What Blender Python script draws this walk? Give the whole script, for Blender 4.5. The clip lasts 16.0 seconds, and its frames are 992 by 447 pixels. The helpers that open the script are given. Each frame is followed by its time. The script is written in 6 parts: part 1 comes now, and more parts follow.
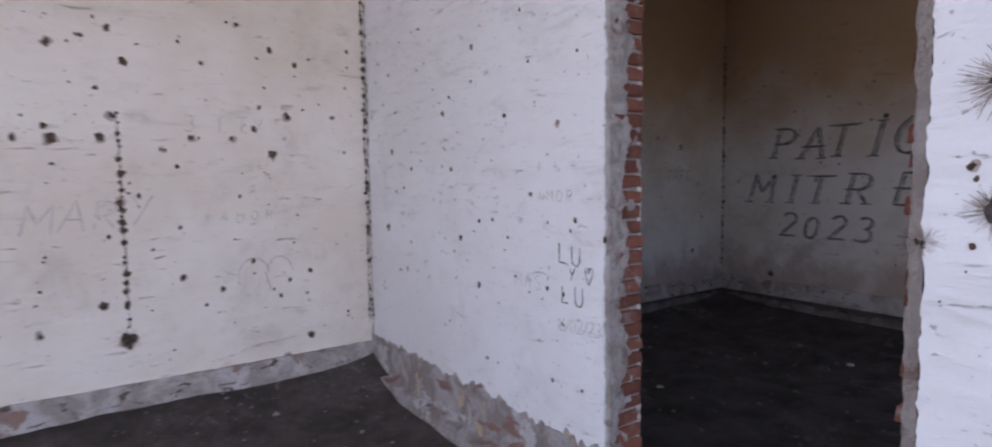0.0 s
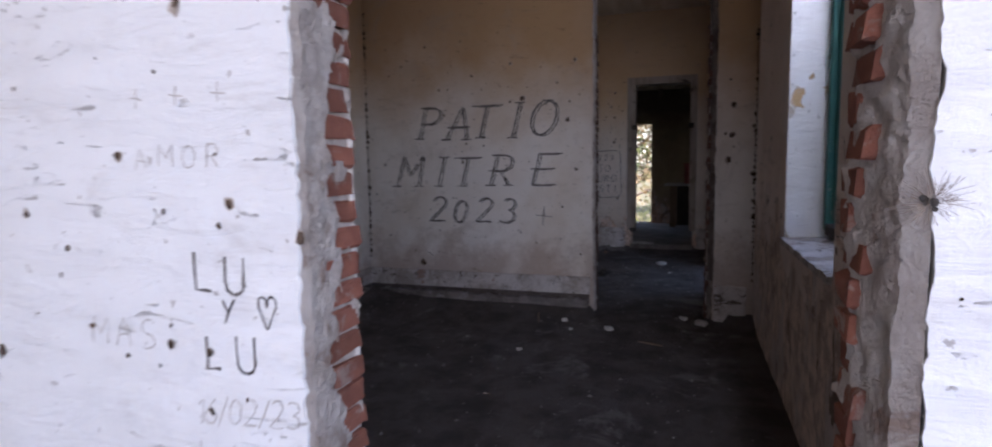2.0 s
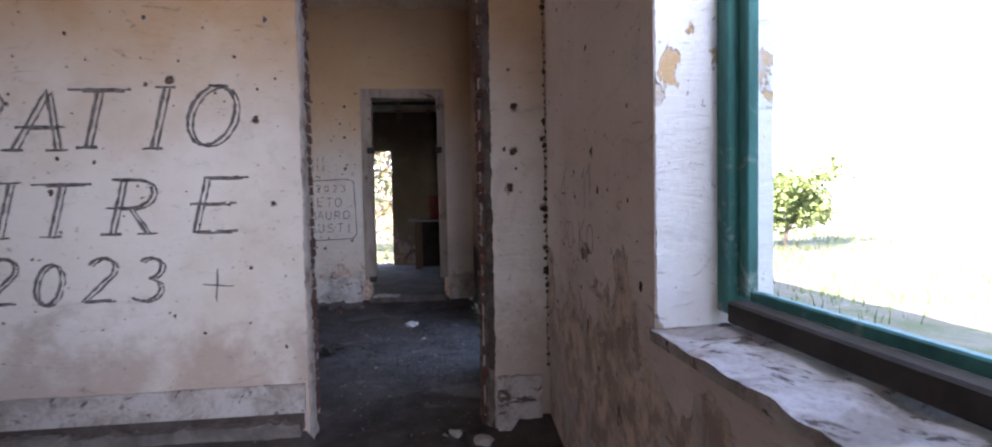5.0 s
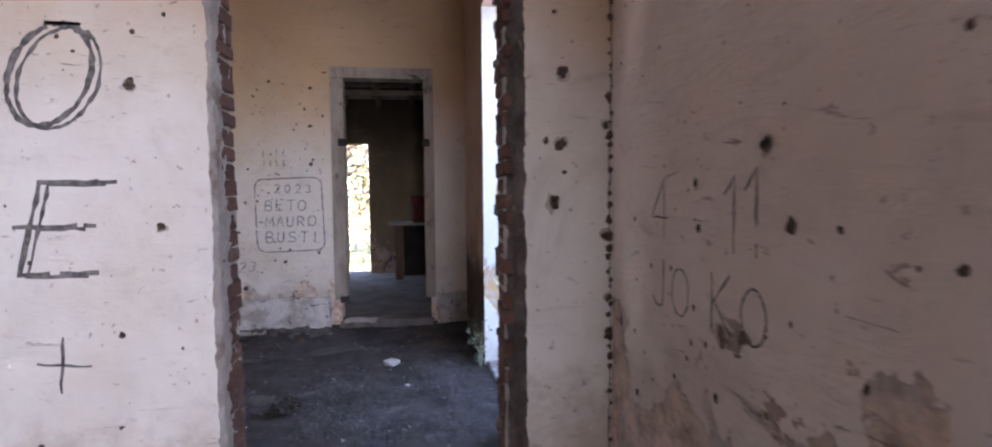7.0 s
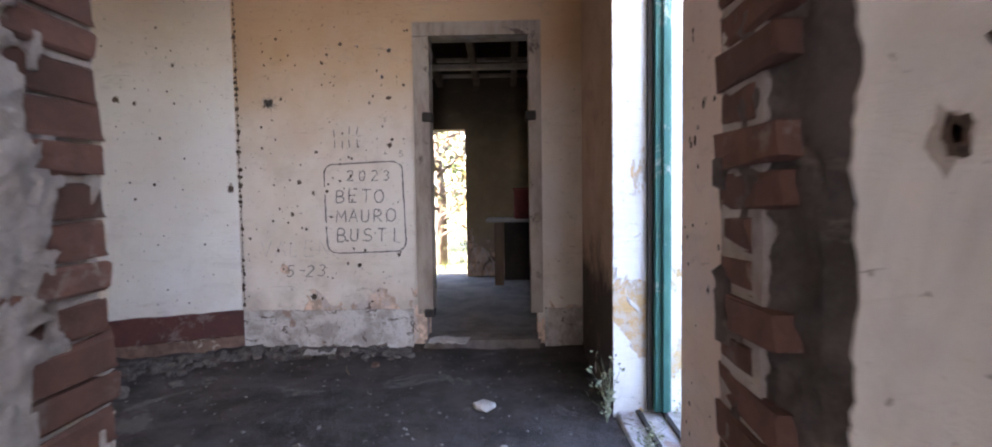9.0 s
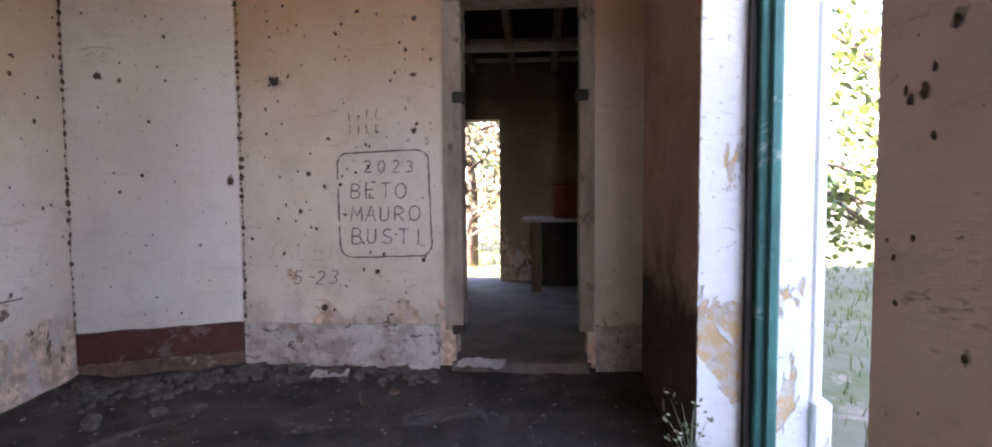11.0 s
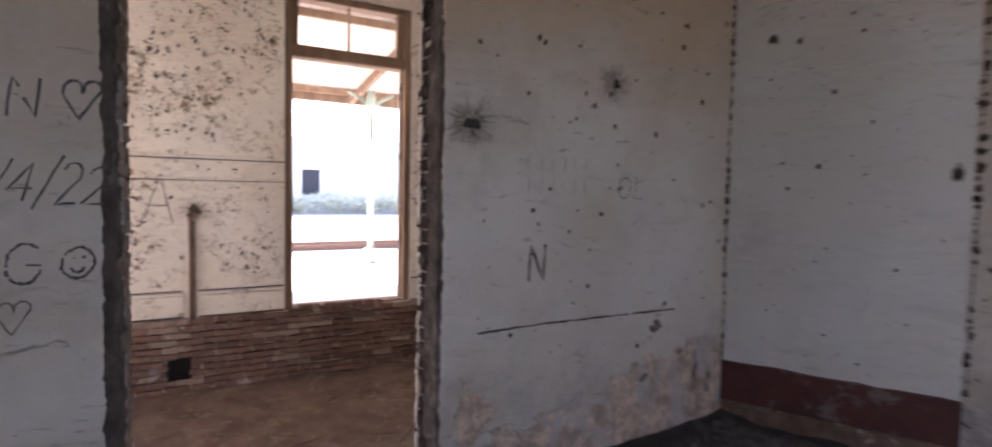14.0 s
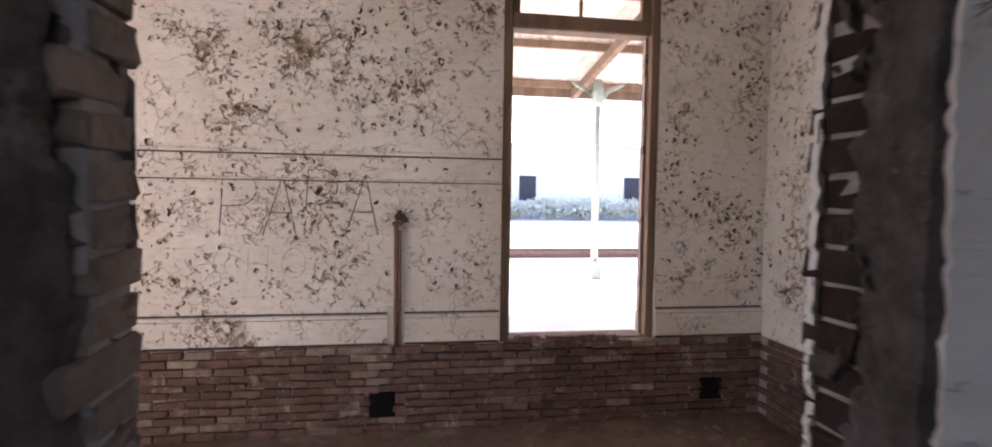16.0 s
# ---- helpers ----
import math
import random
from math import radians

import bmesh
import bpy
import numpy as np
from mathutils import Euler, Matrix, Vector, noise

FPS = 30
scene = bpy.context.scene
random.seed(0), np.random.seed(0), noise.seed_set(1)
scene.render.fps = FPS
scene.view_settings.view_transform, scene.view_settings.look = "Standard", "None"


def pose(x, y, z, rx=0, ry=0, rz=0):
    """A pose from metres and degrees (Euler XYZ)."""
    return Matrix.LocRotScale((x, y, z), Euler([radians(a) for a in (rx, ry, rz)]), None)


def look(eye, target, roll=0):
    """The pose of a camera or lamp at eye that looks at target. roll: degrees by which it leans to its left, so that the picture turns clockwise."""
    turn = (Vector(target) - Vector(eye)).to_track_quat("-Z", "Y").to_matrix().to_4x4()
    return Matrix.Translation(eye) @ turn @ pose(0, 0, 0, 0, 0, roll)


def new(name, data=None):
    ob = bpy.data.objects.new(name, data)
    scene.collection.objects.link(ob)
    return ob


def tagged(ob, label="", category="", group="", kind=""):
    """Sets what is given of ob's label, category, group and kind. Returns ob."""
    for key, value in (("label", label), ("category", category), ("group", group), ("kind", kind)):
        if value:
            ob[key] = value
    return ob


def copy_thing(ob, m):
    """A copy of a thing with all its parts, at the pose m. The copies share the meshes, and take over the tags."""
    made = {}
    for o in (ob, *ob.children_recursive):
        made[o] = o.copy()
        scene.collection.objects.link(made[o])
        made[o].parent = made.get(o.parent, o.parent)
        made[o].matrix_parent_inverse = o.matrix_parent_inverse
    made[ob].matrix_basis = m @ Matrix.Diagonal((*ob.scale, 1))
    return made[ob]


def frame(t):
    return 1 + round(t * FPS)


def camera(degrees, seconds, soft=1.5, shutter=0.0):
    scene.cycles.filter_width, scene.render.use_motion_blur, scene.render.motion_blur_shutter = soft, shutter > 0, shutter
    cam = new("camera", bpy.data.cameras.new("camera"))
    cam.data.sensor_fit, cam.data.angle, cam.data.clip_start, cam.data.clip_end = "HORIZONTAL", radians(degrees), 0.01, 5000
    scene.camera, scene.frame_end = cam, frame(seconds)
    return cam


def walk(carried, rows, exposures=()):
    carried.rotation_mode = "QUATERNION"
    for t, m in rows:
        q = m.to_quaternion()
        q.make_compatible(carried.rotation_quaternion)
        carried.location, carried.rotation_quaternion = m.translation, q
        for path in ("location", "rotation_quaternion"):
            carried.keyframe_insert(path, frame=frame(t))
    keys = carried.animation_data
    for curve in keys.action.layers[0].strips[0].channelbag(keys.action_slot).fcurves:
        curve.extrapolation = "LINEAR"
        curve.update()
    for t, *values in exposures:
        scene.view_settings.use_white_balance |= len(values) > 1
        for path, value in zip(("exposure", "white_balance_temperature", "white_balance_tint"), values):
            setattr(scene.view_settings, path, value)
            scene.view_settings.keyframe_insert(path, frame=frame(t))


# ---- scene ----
cam = camera(81.1, 16.0, soft=1.9, shutter=0.4)
METRES, EYE, TILT, LEAN, TURN = 10.0, 1.58, 0.0, 0.0, -34.6
ROWS = [
    (0.0, 0.0, 0.0, 0.0, -0.06, -4.52, 0.81),
    (0.5, -0.0058, 0.0185, -0.0023, -8.76, -4.95, 0.66),
    (1.0, -0.0026, 0.0506, -0.0118, -15.31, -5.29, 0.67),
    (1.5, 0.0002, 0.0847, -0.013, -26.86, -5.37, -0.12),
    (2.0, 0.0051, 0.1153, -0.0116, -37.03, -5.68, 0.88),
    (2.5, 0.027, 0.1385, -0.0139, -42.11, -5.65, 1.76),
    (3.0, 0.0538, 0.1647, -0.0182, -44.52, -5.52, 1.91),
    (3.5, 0.0816, 0.1917, -0.0144, -51.09, -4.41, 1.81),
    (4.0, 0.1117, 0.21, -0.0147, -55.37, -3.53, 1.94),
    (6.5, 0.2532, 0.3115, -0.0075, -68.21, -2.61, -0.43),
    (7.0, 0.2778, 0.3307, -0.0044, -64.38, -3.3, 0.53),
    (7.5, 0.3077, 0.3463, -0.0027, -60.2, -3.48, 0.94),
    (8.0, 0.3328, 0.3682, -0.0082, -57.19, -3.74, 0.59),
    (8.5, 0.3615, 0.39, -0.0116, -55.98, -3.29, 0.73),
    (9.0, 0.3969, 0.4089, -0.0147, -54.27, -3.35, 0.86),
    (9.5, 0.4195, 0.4280, -0.0185, -53.12, -3.79, 0.59),
    (12.0, 0.4694, 0.4872, -0.0167, -46.35, -1.59, 0.43),
    (12.5, 0.4761, 0.5059, -0.0206, -35.02, -1.55, 0.04),
    (13.0, 0.485, 0.5328, -0.0201, -18.88, -1.67, -0.86),
    (13.5, 0.4814, 0.5671, -0.0238, -7.46, -1.99, -1.29),
    (14.0, 0.4769, 0.6037, -0.0236, 4.23, -3.0, -1.07),
    (14.5, 0.4736, 0.6427, -0.0194, 15.59, -3.52, -1.49),
    (15.0, 0.4567, 0.6744, -0.022, 21.12, -3.63, -1.65),
    (15.5, 0.4341, 0.7096, -0.0229, 23.18, -3.35, -1.16),
    (16.0, 0.4151, 0.7451, -0.0259, 24.97, -2.79, -0.86),
]
EXPOSURES = [(0.0, 1.25, 6000, 28), (1.5, 1.85, 6050, 27), (2.5, 2.35, 6000, 29), (3.0, 3.05, 6300, 28), (3.5, 3.15, 6150, 25), (4.2, 3.3, 6050, 25), (6.5, 3.6, 5850, 31), (7.0, 3.9, 6050, 28), (8.5, 3.95, 6000, 23), (9.0, 4.15, 6400, 26), (9.7, 4.2, 6500, 28), (12.0, 3.55, 6600, 34), (12.6, 4.0, 6650, 34), (13.0, 3.9, 6500, 32), (13.5, 3.2, 6500, 30), (14.0, 2.85, 6550, 30), (14.8, 2.75, 6450, 30), (15.5, 2.2, 6350, 29), (16.0, 2.4, 6250, 28)]
walk(cam, [(t, pose(0, 0, EYE, TILT, LEAN, TURN) @ pose(METRES * x, METRES * y, METRES * z, 90 + pitch, roll, yaw)) for t, x, y, z, yaw, pitch, roll in ROWS], EXPOSURES)

# ---- sky and sun ----
world = bpy.data.worlds.new("sky")
scene.world = world
world.use_nodes = True
wn = world.node_tree
sky = wn.nodes.new("ShaderNodeTexSky")
sky.sky_type, sky.sun_disc = "NISHITA", False
SUN_DIR = Vector((-0.50, 0.75, 0.62)).normalized()   # towards the sun
sky.sun_elevation = math.asin(SUN_DIR.z)
sky.sun_rotation = math.atan2(SUN_DIR.x, SUN_DIR.y)
wn.links.new(sky.outputs[0], wn.nodes["Background"].inputs[0])
wn.nodes["Background"].inputs[1].default_value = 0.15
sun = new("sun", bpy.data.lights.new("sun", "SUN"))
sun.data.energy, sun.data.angle, sun.data.color = 5.0, radians(0.6), (1.0, 0.95, 0.87)
sun.matrix_world = look(SUN_DIR * 30, (0, 0, 0))


def sky_lamp(x0, x1, y, z0, z1, watts, turn):
    """An added lamp for the sky light in the head of an opening."""
    ob = new("added_sky_light", bpy.data.lights.new("added_sky_light", "AREA"))
    ob.data.shape, ob.data.size, ob.data.size_y = "RECTANGLE", x1 - x0, z1 - z0
    ob.data.energy, ob.data.color = watts, (0.80, 0.89, 1.0)
    ob.matrix_world = pose((x0 + x1) / 2, y, (z0 + z1) / 2, turn, 0, 0)


sky_lamp(3.4, 4.56, -0.02, 2.45, 2.98, 4.0, 72)
sky_lamp(7.80, 9.10, -0.02, 2.55, 3.08, 1.2, 72)
sky_lamp(-3.0, 1.4, -1.98, 2.7, 3.7, 24.0, 78)
# added lamp in an unseen west doorway, brightens wall_1 and the far pier
west_light = new("added_sky_light", bpy.data.lights.new("added_sky_light", "AREA"))
west_light.data.shape, west_light.data.size, west_light.data.size_y = "RECTANGLE", 2.5, 2.9
west_light.data.energy, west_light.data.color = 36.0, (0.84, 0.91, 1.0)
west_light.matrix_world = look((-3.18, -0.1, 1.5), (2.0, 0.5, 1.3))

# added fill lamp in the unseen west opening, to brighten the platform room
end_light = new("added_sky_light", bpy.data.lights.new("added_sky_light", "AREA"))
end_light.data.shape, end_light.data.size, end_light.data.size_y = "RECTANGLE", 1.9, 2.9
end_light.data.energy, end_light.data.color = 5.0, (0.95, 0.97, 1.0)
end_light.matrix_world = look((3.86, 6.6, 1.5), (9.0, 7.0, 1.2))


# ---- materials ----
class Nodes:
    """A small builder for node materials in world coordinates."""

    def __init__(self, name, rough=0.9, spec=0.25, metal=0.0):
        self.mat = bpy.data.materials.new(name)
        self.mat.use_nodes = True
        self.t = self.mat.node_tree
        self.b = self.t.nodes["Principled BSDF"]
        self.b.inputs["Roughness"].default_value = rough
        self.b.inputs["Specular IOR Level"].default_value = spec
        self.b.inputs["Metallic"].default_value = metal
        self.pos = self.node("ShaderNodeNewGeometry").outputs["Position"]

    def node(self, kind):
        return self.t.nodes.new(kind)

    def put(self, socket, v):
        if isinstance(v, (int, float)):
            socket.default_value = v
        elif isinstance(v, tuple):
            socket.default_value = (*v, 1.0) if len(v) == 3 and len(socket.default_value) == 4 else v
        else:
            self.t.links.new(v, socket)

    def mapped(self, stretch):
        m = self.node("ShaderNodeMapping")
        m.inputs["Scale"].default_value = stretch
        self.put(m.inputs["Vector"], self.pos)
        return m.outputs[0]

    def noise(self, scale, detail=5.0, rough=0.6, stretch=None, warp=0.0):
        n = self.node("ShaderNodeTexNoise")
        n.inputs["Scale"].default_value, n.inputs["Detail"].default_value = scale, detail
        n.inputs["Roughness"].default_value, n.inputs["Distortion"].default_value = rough, warp
        self.put(n.inputs["Vector"], self.mapped(stretch) if stretch else self.pos)
        return n.outputs["Fac"]

    def voronoi(self, scale, feature="F1"):
        n = self.node("ShaderNodeTexVoronoi")
        n.feature = feature
        n.inputs["Scale"].default_value = scale
        self.put(n.inputs["Vector"], self.pos)
        return n.outputs["Distance"]

    def math(self, op, a, b=0.0):
        n = self.node("ShaderNodeMath")
        n.operation = op
        self.put(n.inputs[0], a)
        self.put(n.inputs[1], b)
        return n.outputs[0]

    def ramp(self, v, lo, hi, a=0.0, b=1.0):
        n = self.node("ShaderNodeMapRange")
        n.interpolation_type = "SMOOTHSTEP"
        for i, q in enumerate((v, lo, hi, a, b)):
            self.put(n.inputs[i], q)
        return n.outputs[0]

    def mix(self, f, a, b):
        n = self.node("ShaderNodeMix")
        n.data_type = "RGBA"
        self.put(n.inputs[0], f)
        self.put(n.inputs[6], a)
        self.put(n.inputs[7], b)
        return n.outputs[2]

    def z(self):
        s = self.node("ShaderNodeSeparateXYZ")
        self.put(s.inputs[0], self.pos)
        return s.outputs[2]

    def random(self):
        return self.node("ShaderNodeObjectInfo").outputs["Random"]

    def done(self, colour, height=None, strength=0.4, dist=0.01):
        self.put(self.b.inputs["Base Color"], colour)
        if height is not None:
            bump = self.node("ShaderNodeBump")
            bump.inputs["Strength"].default_value, bump.inputs["Distance"].default_value = strength, dist
            self.put(bump.inputs["Height"], height)
            self.t.links.new(bump.outputs[0], self.b.inputs["Normal"])
        return self.mat


def plaster(name, main, second, stain_bounce=(0.45, 0.27, 0.13), stain_bounce_from=2.0, stain_bounce_amount=0.5, peel_to=0.5, peel=(0.35, 0.24, 0.17),
            dirt=(0.30, 0.25, 0.21), dirt_to=0.9, flakes=0.0, streak=0.35, grime=0.5, patches=0.0):
    """Old limewashed plaster: blotches, smoke stains and painted warm bounce light high up, scratches, damp and peeled
    patches low down, chips.
    """
    n = Nodes(name, 0.92, 0.15)
    z = n.z()
    big, mid, fine = n.noise(0.9, 6, 0.62), n.noise(4.5, 8, 0.66), n.noise(70, 6, 0.7)
    col = n.mix(n.ramp(big, 0.38, 0.64), main, second)
    col = n.mix(n.math("MULTIPLY", n.ramp(mid, 0.52, 0.78), streak), col, tuple(c * 0.72 for c in second))
    edge = n.math("ADD", z, n.math("MULTIPLY", n.math("SUBTRACT", n.noise(1.3, 6, 0.6), 0.5), 1.6))
    # upper wall: smoke stain and warm light off the ceiling, mixed into the colour
    col = n.mix(n.math("MULTIPLY", n.ramp(edge, stain_bounce_from - 0.6, stain_bounce_from + 1.0), stain_bounce_amount), col, stain_bounce)
    rubs = n.noise(2.2, 8, 0.72, (1.0, 1.0, 3.6), 0.6)
    col = n.mix(n.math("MULTIPLY", n.ramp(rubs, 0.55, 0.74), 0.42 * grime + 0.10), col, (0.30, 0.24, 0.19))
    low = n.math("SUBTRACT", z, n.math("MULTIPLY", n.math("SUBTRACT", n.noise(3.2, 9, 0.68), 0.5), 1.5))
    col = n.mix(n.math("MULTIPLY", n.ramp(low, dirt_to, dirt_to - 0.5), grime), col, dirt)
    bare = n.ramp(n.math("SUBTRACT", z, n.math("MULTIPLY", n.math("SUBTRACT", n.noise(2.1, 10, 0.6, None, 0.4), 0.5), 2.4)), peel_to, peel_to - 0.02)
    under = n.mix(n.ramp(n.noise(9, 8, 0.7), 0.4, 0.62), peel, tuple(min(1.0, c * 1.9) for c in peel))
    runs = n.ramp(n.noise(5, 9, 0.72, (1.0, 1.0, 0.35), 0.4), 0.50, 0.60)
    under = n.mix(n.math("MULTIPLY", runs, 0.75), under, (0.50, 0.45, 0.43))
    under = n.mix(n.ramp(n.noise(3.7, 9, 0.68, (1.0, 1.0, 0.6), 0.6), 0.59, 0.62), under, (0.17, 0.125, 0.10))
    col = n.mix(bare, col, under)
    height = n.math("SUBTRACT", n.math("ADD", n.math("MULTIPLY", fine, 0.12), n.math("MULTIPLY", n.noise(11, 8, 0.7), 0.6)), n.math("MULTIPLY", bare, 0.9))
    scratch = n.ramp(n.noise(5, 9, 0.75, (1.0, 1.0, 4.5), 1.2), 0.61, 0.66)
    col = n.mix(n.math("MULTIPLY", scratch, 0.9 * grime), col, (0.17, 0.13, 0.10))
    trowel = n.noise(3.2, 9, 0.7, (1.0, 1.0, 4.0), 0.9)
    height = n.math("ADD", height, n.math("MULTIPLY", trowel, 0.9))
    blot = n.noise(1.7, 9, 0.7, None, 0.5)
    col = n.mix(n.math("MULTIPLY", n.ramp(blot, 0.54, 0.66), 0.30 * grime + 0.06), col, tuple(c * 0.55 for c in second))
    specks = n.ramp(n.noise(34, 4, 0.55), 0.67, 0.71)
    col = n.mix(n.math("MULTIPLY", specks, 0.55), col, (0.20, 0.15, 0.11))
    if patches:
        ochre = n.ramp(n.noise(2.6, 9, 0.62, (1.0, 1.0, 0.7), 0.6), 0.60 - patches, 0.62 - patches)
        col = n.mix(ochre, col, n.mix(n.ramp(n.noise(12, 7, 0.7), 0.42, 0.6), (0.62, 0.42, 0.22), (0.60, 0.54, 0.47)))
        height = n.math("SUBTRACT", height, n.math("MULTIPLY", ochre, 0.8))
    if flakes:
        v = n.node("ShaderNodeTexVoronoi")
        v.feature = "DISTANCE_TO_EDGE"
        v.inputs["Scale"].default_value = 8.0
        w = n.node("ShaderNodeTexNoise")
        w.inputs["Scale"].default_value, w.inputs["Detail"].default_value = 6.0, 6.0
        n.put(w.inputs["Vector"], n.pos)
        add = n.node("ShaderNodeVectorMath")
        add.operation = "MULTIPLY_ADD"
        n.put(add.inputs[0], w.outputs["Color"])
        add.inputs[1].default_value = (0.35, 0.35, 0.35)
        n.put(add.inputs[2], n.pos)
        n.put(v.inputs["Vector"], add.outputs[0])
        crack = n.math("MULTIPLY", n.ramp(v.outputs["Distance"], 0.035, 0.0), n.ramp(n.noise(3.0, 6, 0.7), 0.47, 0.60))
        col = n.mix(n.math("MULTIPLY", crack, 0.75), col, (0.22, 0.16, 0.12))
        height = n.math("SUBTRACT", height, n.math("MULTIPLY", crack, 0.9))
        where = n.math("MULTIPLY", n.noise(1.5, 6, 0.65), 0.75)
        curl = n.math("MULTIPLY", n.ramp(n.math("ADD", n.noise(15.0, 9, 0.72, None, 1.2), n.math("SUBTRACT", where, 0.375)), 0.655 - flakes, 0.675 - flakes), 1.0)
        col = n.mix(curl, col, n.mix(n.ramp(n.noise(16, 6, 0.7), 0.42, 0.6), (0.12, 0.085, 0.06), (0.50, 0.38, 0.25)))
        height = n.math("SUBTRACT", height, n.math("MULTIPLY", curl, 1.4))
    col = n.mix(n.math("MULTIPLY", n.ramp(fine, 0.6, 0.8), 0.18), col, tuple(c * 0.6 for c in main))
    return n.done(col, n.math("SUBTRACT", height, n.math("MULTIPLY", scratch, 0.35)), 0.8, 0.016)


def rough_stuff(name, a, b, scale=6.0, rough=0.9, relief=0.5, dist=0.01, stretch=None, spots=None, vary=0.0):
    """Two-tone material with grain, stains and relief."""
    n = Nodes(name, rough, 0.25)
    col = n.mix(n.ramp(n.noise(scale, 8, 0.68, stretch), 0.36, 0.66), a, b)
    fine = n.noise(scale * 12, 6, 0.7, stretch)
    col = n.mix(n.math("MULTIPLY", n.ramp(fine, 0.5, 0.8), 0.35), col, tuple(c * 0.5 for c in a))
    if spots:
        col = n.mix(n.ramp(n.noise(scale * 0.6, 7, 0.7, None, 0.5), 0.56, 0.66), col, spots)
    if vary:
        col = n.mix(n.math("MULTIPLY", n.random(), vary), col, tuple(c * 0.35 for c in a))
    return n.done(col, n.math("ADD", n.noise(scale * 3, 8, 0.7, stretch), n.math("MULTIPLY", fine, 0.4)), relief, dist)


def plain(name, colour, rough=0.8):
    return rough_stuff(name, colour, tuple(c * 0.75 for c in colour), 9.0, rough, 0.2, 0.004)


M_CREAM = plaster("cream_plaster", (0.80, 0.74, 0.66), (0.72, 0.64, 0.54), stain_bounce_from=2.7, stain_bounce_amount=0.35, peel_to=-0.35, dirt_to=0.35)
M_WHITE = plaster("white_plaster", (0.82, 0.82, 0.82), (0.76, 0.75, 0.74), stain_bounce_from=3.4, stain_bounce_amount=0.2, peel_to=-0.1, dirt_to=0.25, streak=0.2, grime=0.35)
M_ROOM2 = plaster("stained_plaster", (0.76, 0.72, 0.67), (0.66, 0.59, 0.51), stain_bounce=(0.42, 0.24, 0.09), stain_bounce_from=1.95, stain_bounce_amount=0.85, peel_to=-0.2, dirt=(0.34, 0.24, 0.18), dirt_to=0.85, grime=0.6)
M_DAMP = plaster("damp_plaster", (0.80, 0.72, 0.66), (0.72, 0.61, 0.54), stain_bounce_from=3.0, stain_bounce_amount=0.4, peel_to=1.02, peel=(0.36, 0.285, 0.235), dirt=(0.48, 0.40, 0.35), dirt_to=1.3, grime=0.5)
M_PINK = plaster("pinkish_plaster", (0.82, 0.69, 0.62), (0.74, 0.58, 0.50), stain_bounce_from=2.6, stain_bounce_amount=0.5, peel_to=0.15, dirt_to=0.6, grime=0.4)
# brown plaster that turns black towards the foot
M_BROWN_BLACK = plaster("brown_to_black_plaster", (0.50, 0.35, 0.26), (0.38, 0.26, 0.19), stain_bounce=(0.30, 0.20, 0.13), stain_bounce_from=2.4, stain_bounce_amount=0.6, peel_to=-0.2, dirt=(0.05, 0.04, 0.035), dirt_to=1.15, grime=0.95)
M_ROOM3 = plaster("warm_plaster", (0.72, 0.65, 0.58), (0.63, 0.54, 0.45), stain_bounce=(0.50, 0.29, 0.12), stain_bounce_from=2.0, stain_bounce_amount=0.75, peel_to=0.44, peel=(0.40, 0.29, 0.22), dirt_to=0.65)
M_BREAST = plaster("pale_chimney_plaster", (0.77, 0.73, 0.68), (0.71, 0.65, 0.58), stain_bounce=(0.55, 0.38, 0.22), stain_bounce_from=2.5, stain_bounce_amount=0.55, peel_to=-0.4, dirt_to=0.35, streak=0.2, grime=0.35)
M_FLAKY = plaster("flaking_plaster", (0.80, 0.76, 0.69), (0.72, 0.66, 0.57), stain_bounce_from=4.5, stain_bounce_amount=0.1, peel_to=-2.0, dirt_to=-0.6, flakes=0.045)
# dark ochre plaster that turns near black above about two metres
M_DARKROOM = plaster("ochre_near_black_plaster", (0.42, 0.34, 0.20), (0.28, 0.22, 0.13), stain_bounce=(0.07, 0.05, 0.035), stain_bounce_from=1.9, stain_bounce_amount=0.95, peel_to=0.5, dirt_to=1.1)
M_REVEAL = plaster("limewashed_reveal", (0.86, 0.85, 0.83), (0.80, 0.78, 0.74), stain_bounce_from=5.0, stain_bounce_amount=0.1, peel_to=0.1, peel=(0.60, 0.40, 0.20), dirt_to=0.3, streak=0.1, grime=0.35, patches=0.02)
M_CORE = rough_stuff("old_mortar", (0.52, 0.46, 0.42), (0.38, 0.31, 0.27), 14, 0.95, 0.8, 0.015)
M_JAMB = rough_stuff("broken_render", (0.60, 0.55, 0.51), (0.44, 0.38, 0.34), 9, 0.95, 1.0, 0.025, spots=(0.32, 0.24, 0.20))
M_BRICK = rough_stuff("red_brick", (0.34, 0.135, 0.09), (0.25, 0.095, 0.068), 16, 0.92, 0.9, 0.012, spots=(0.40, 0.31, 0.27), vary=0.6)
M_BRICK_OLD = rough_stuff("sooty_brick", (0.20, 0.10, 0.075), (0.13, 0.07, 0.055), 16, 0.9, 0.7, 0.008, spots=(0.25, 0.19, 0.16), vary=0.55)
M_BRICK_DIRTY = rough_stuff("dusty_brick", (0.25, 0.155, 0.115), (0.16, 0.095, 0.072), 12, 0.95, 0.9, 0.012, spots=(0.50, 0.42, 0.35), vary=0.65)
M_DIRT = rough_stuff("trodden_dirt_floor", (0.115, 0.098, 0.089), (0.062, 0.052, 0.047), 3.0, 0.95, 1.0, 0.05, spots=(0.17, 0.15, 0.138))
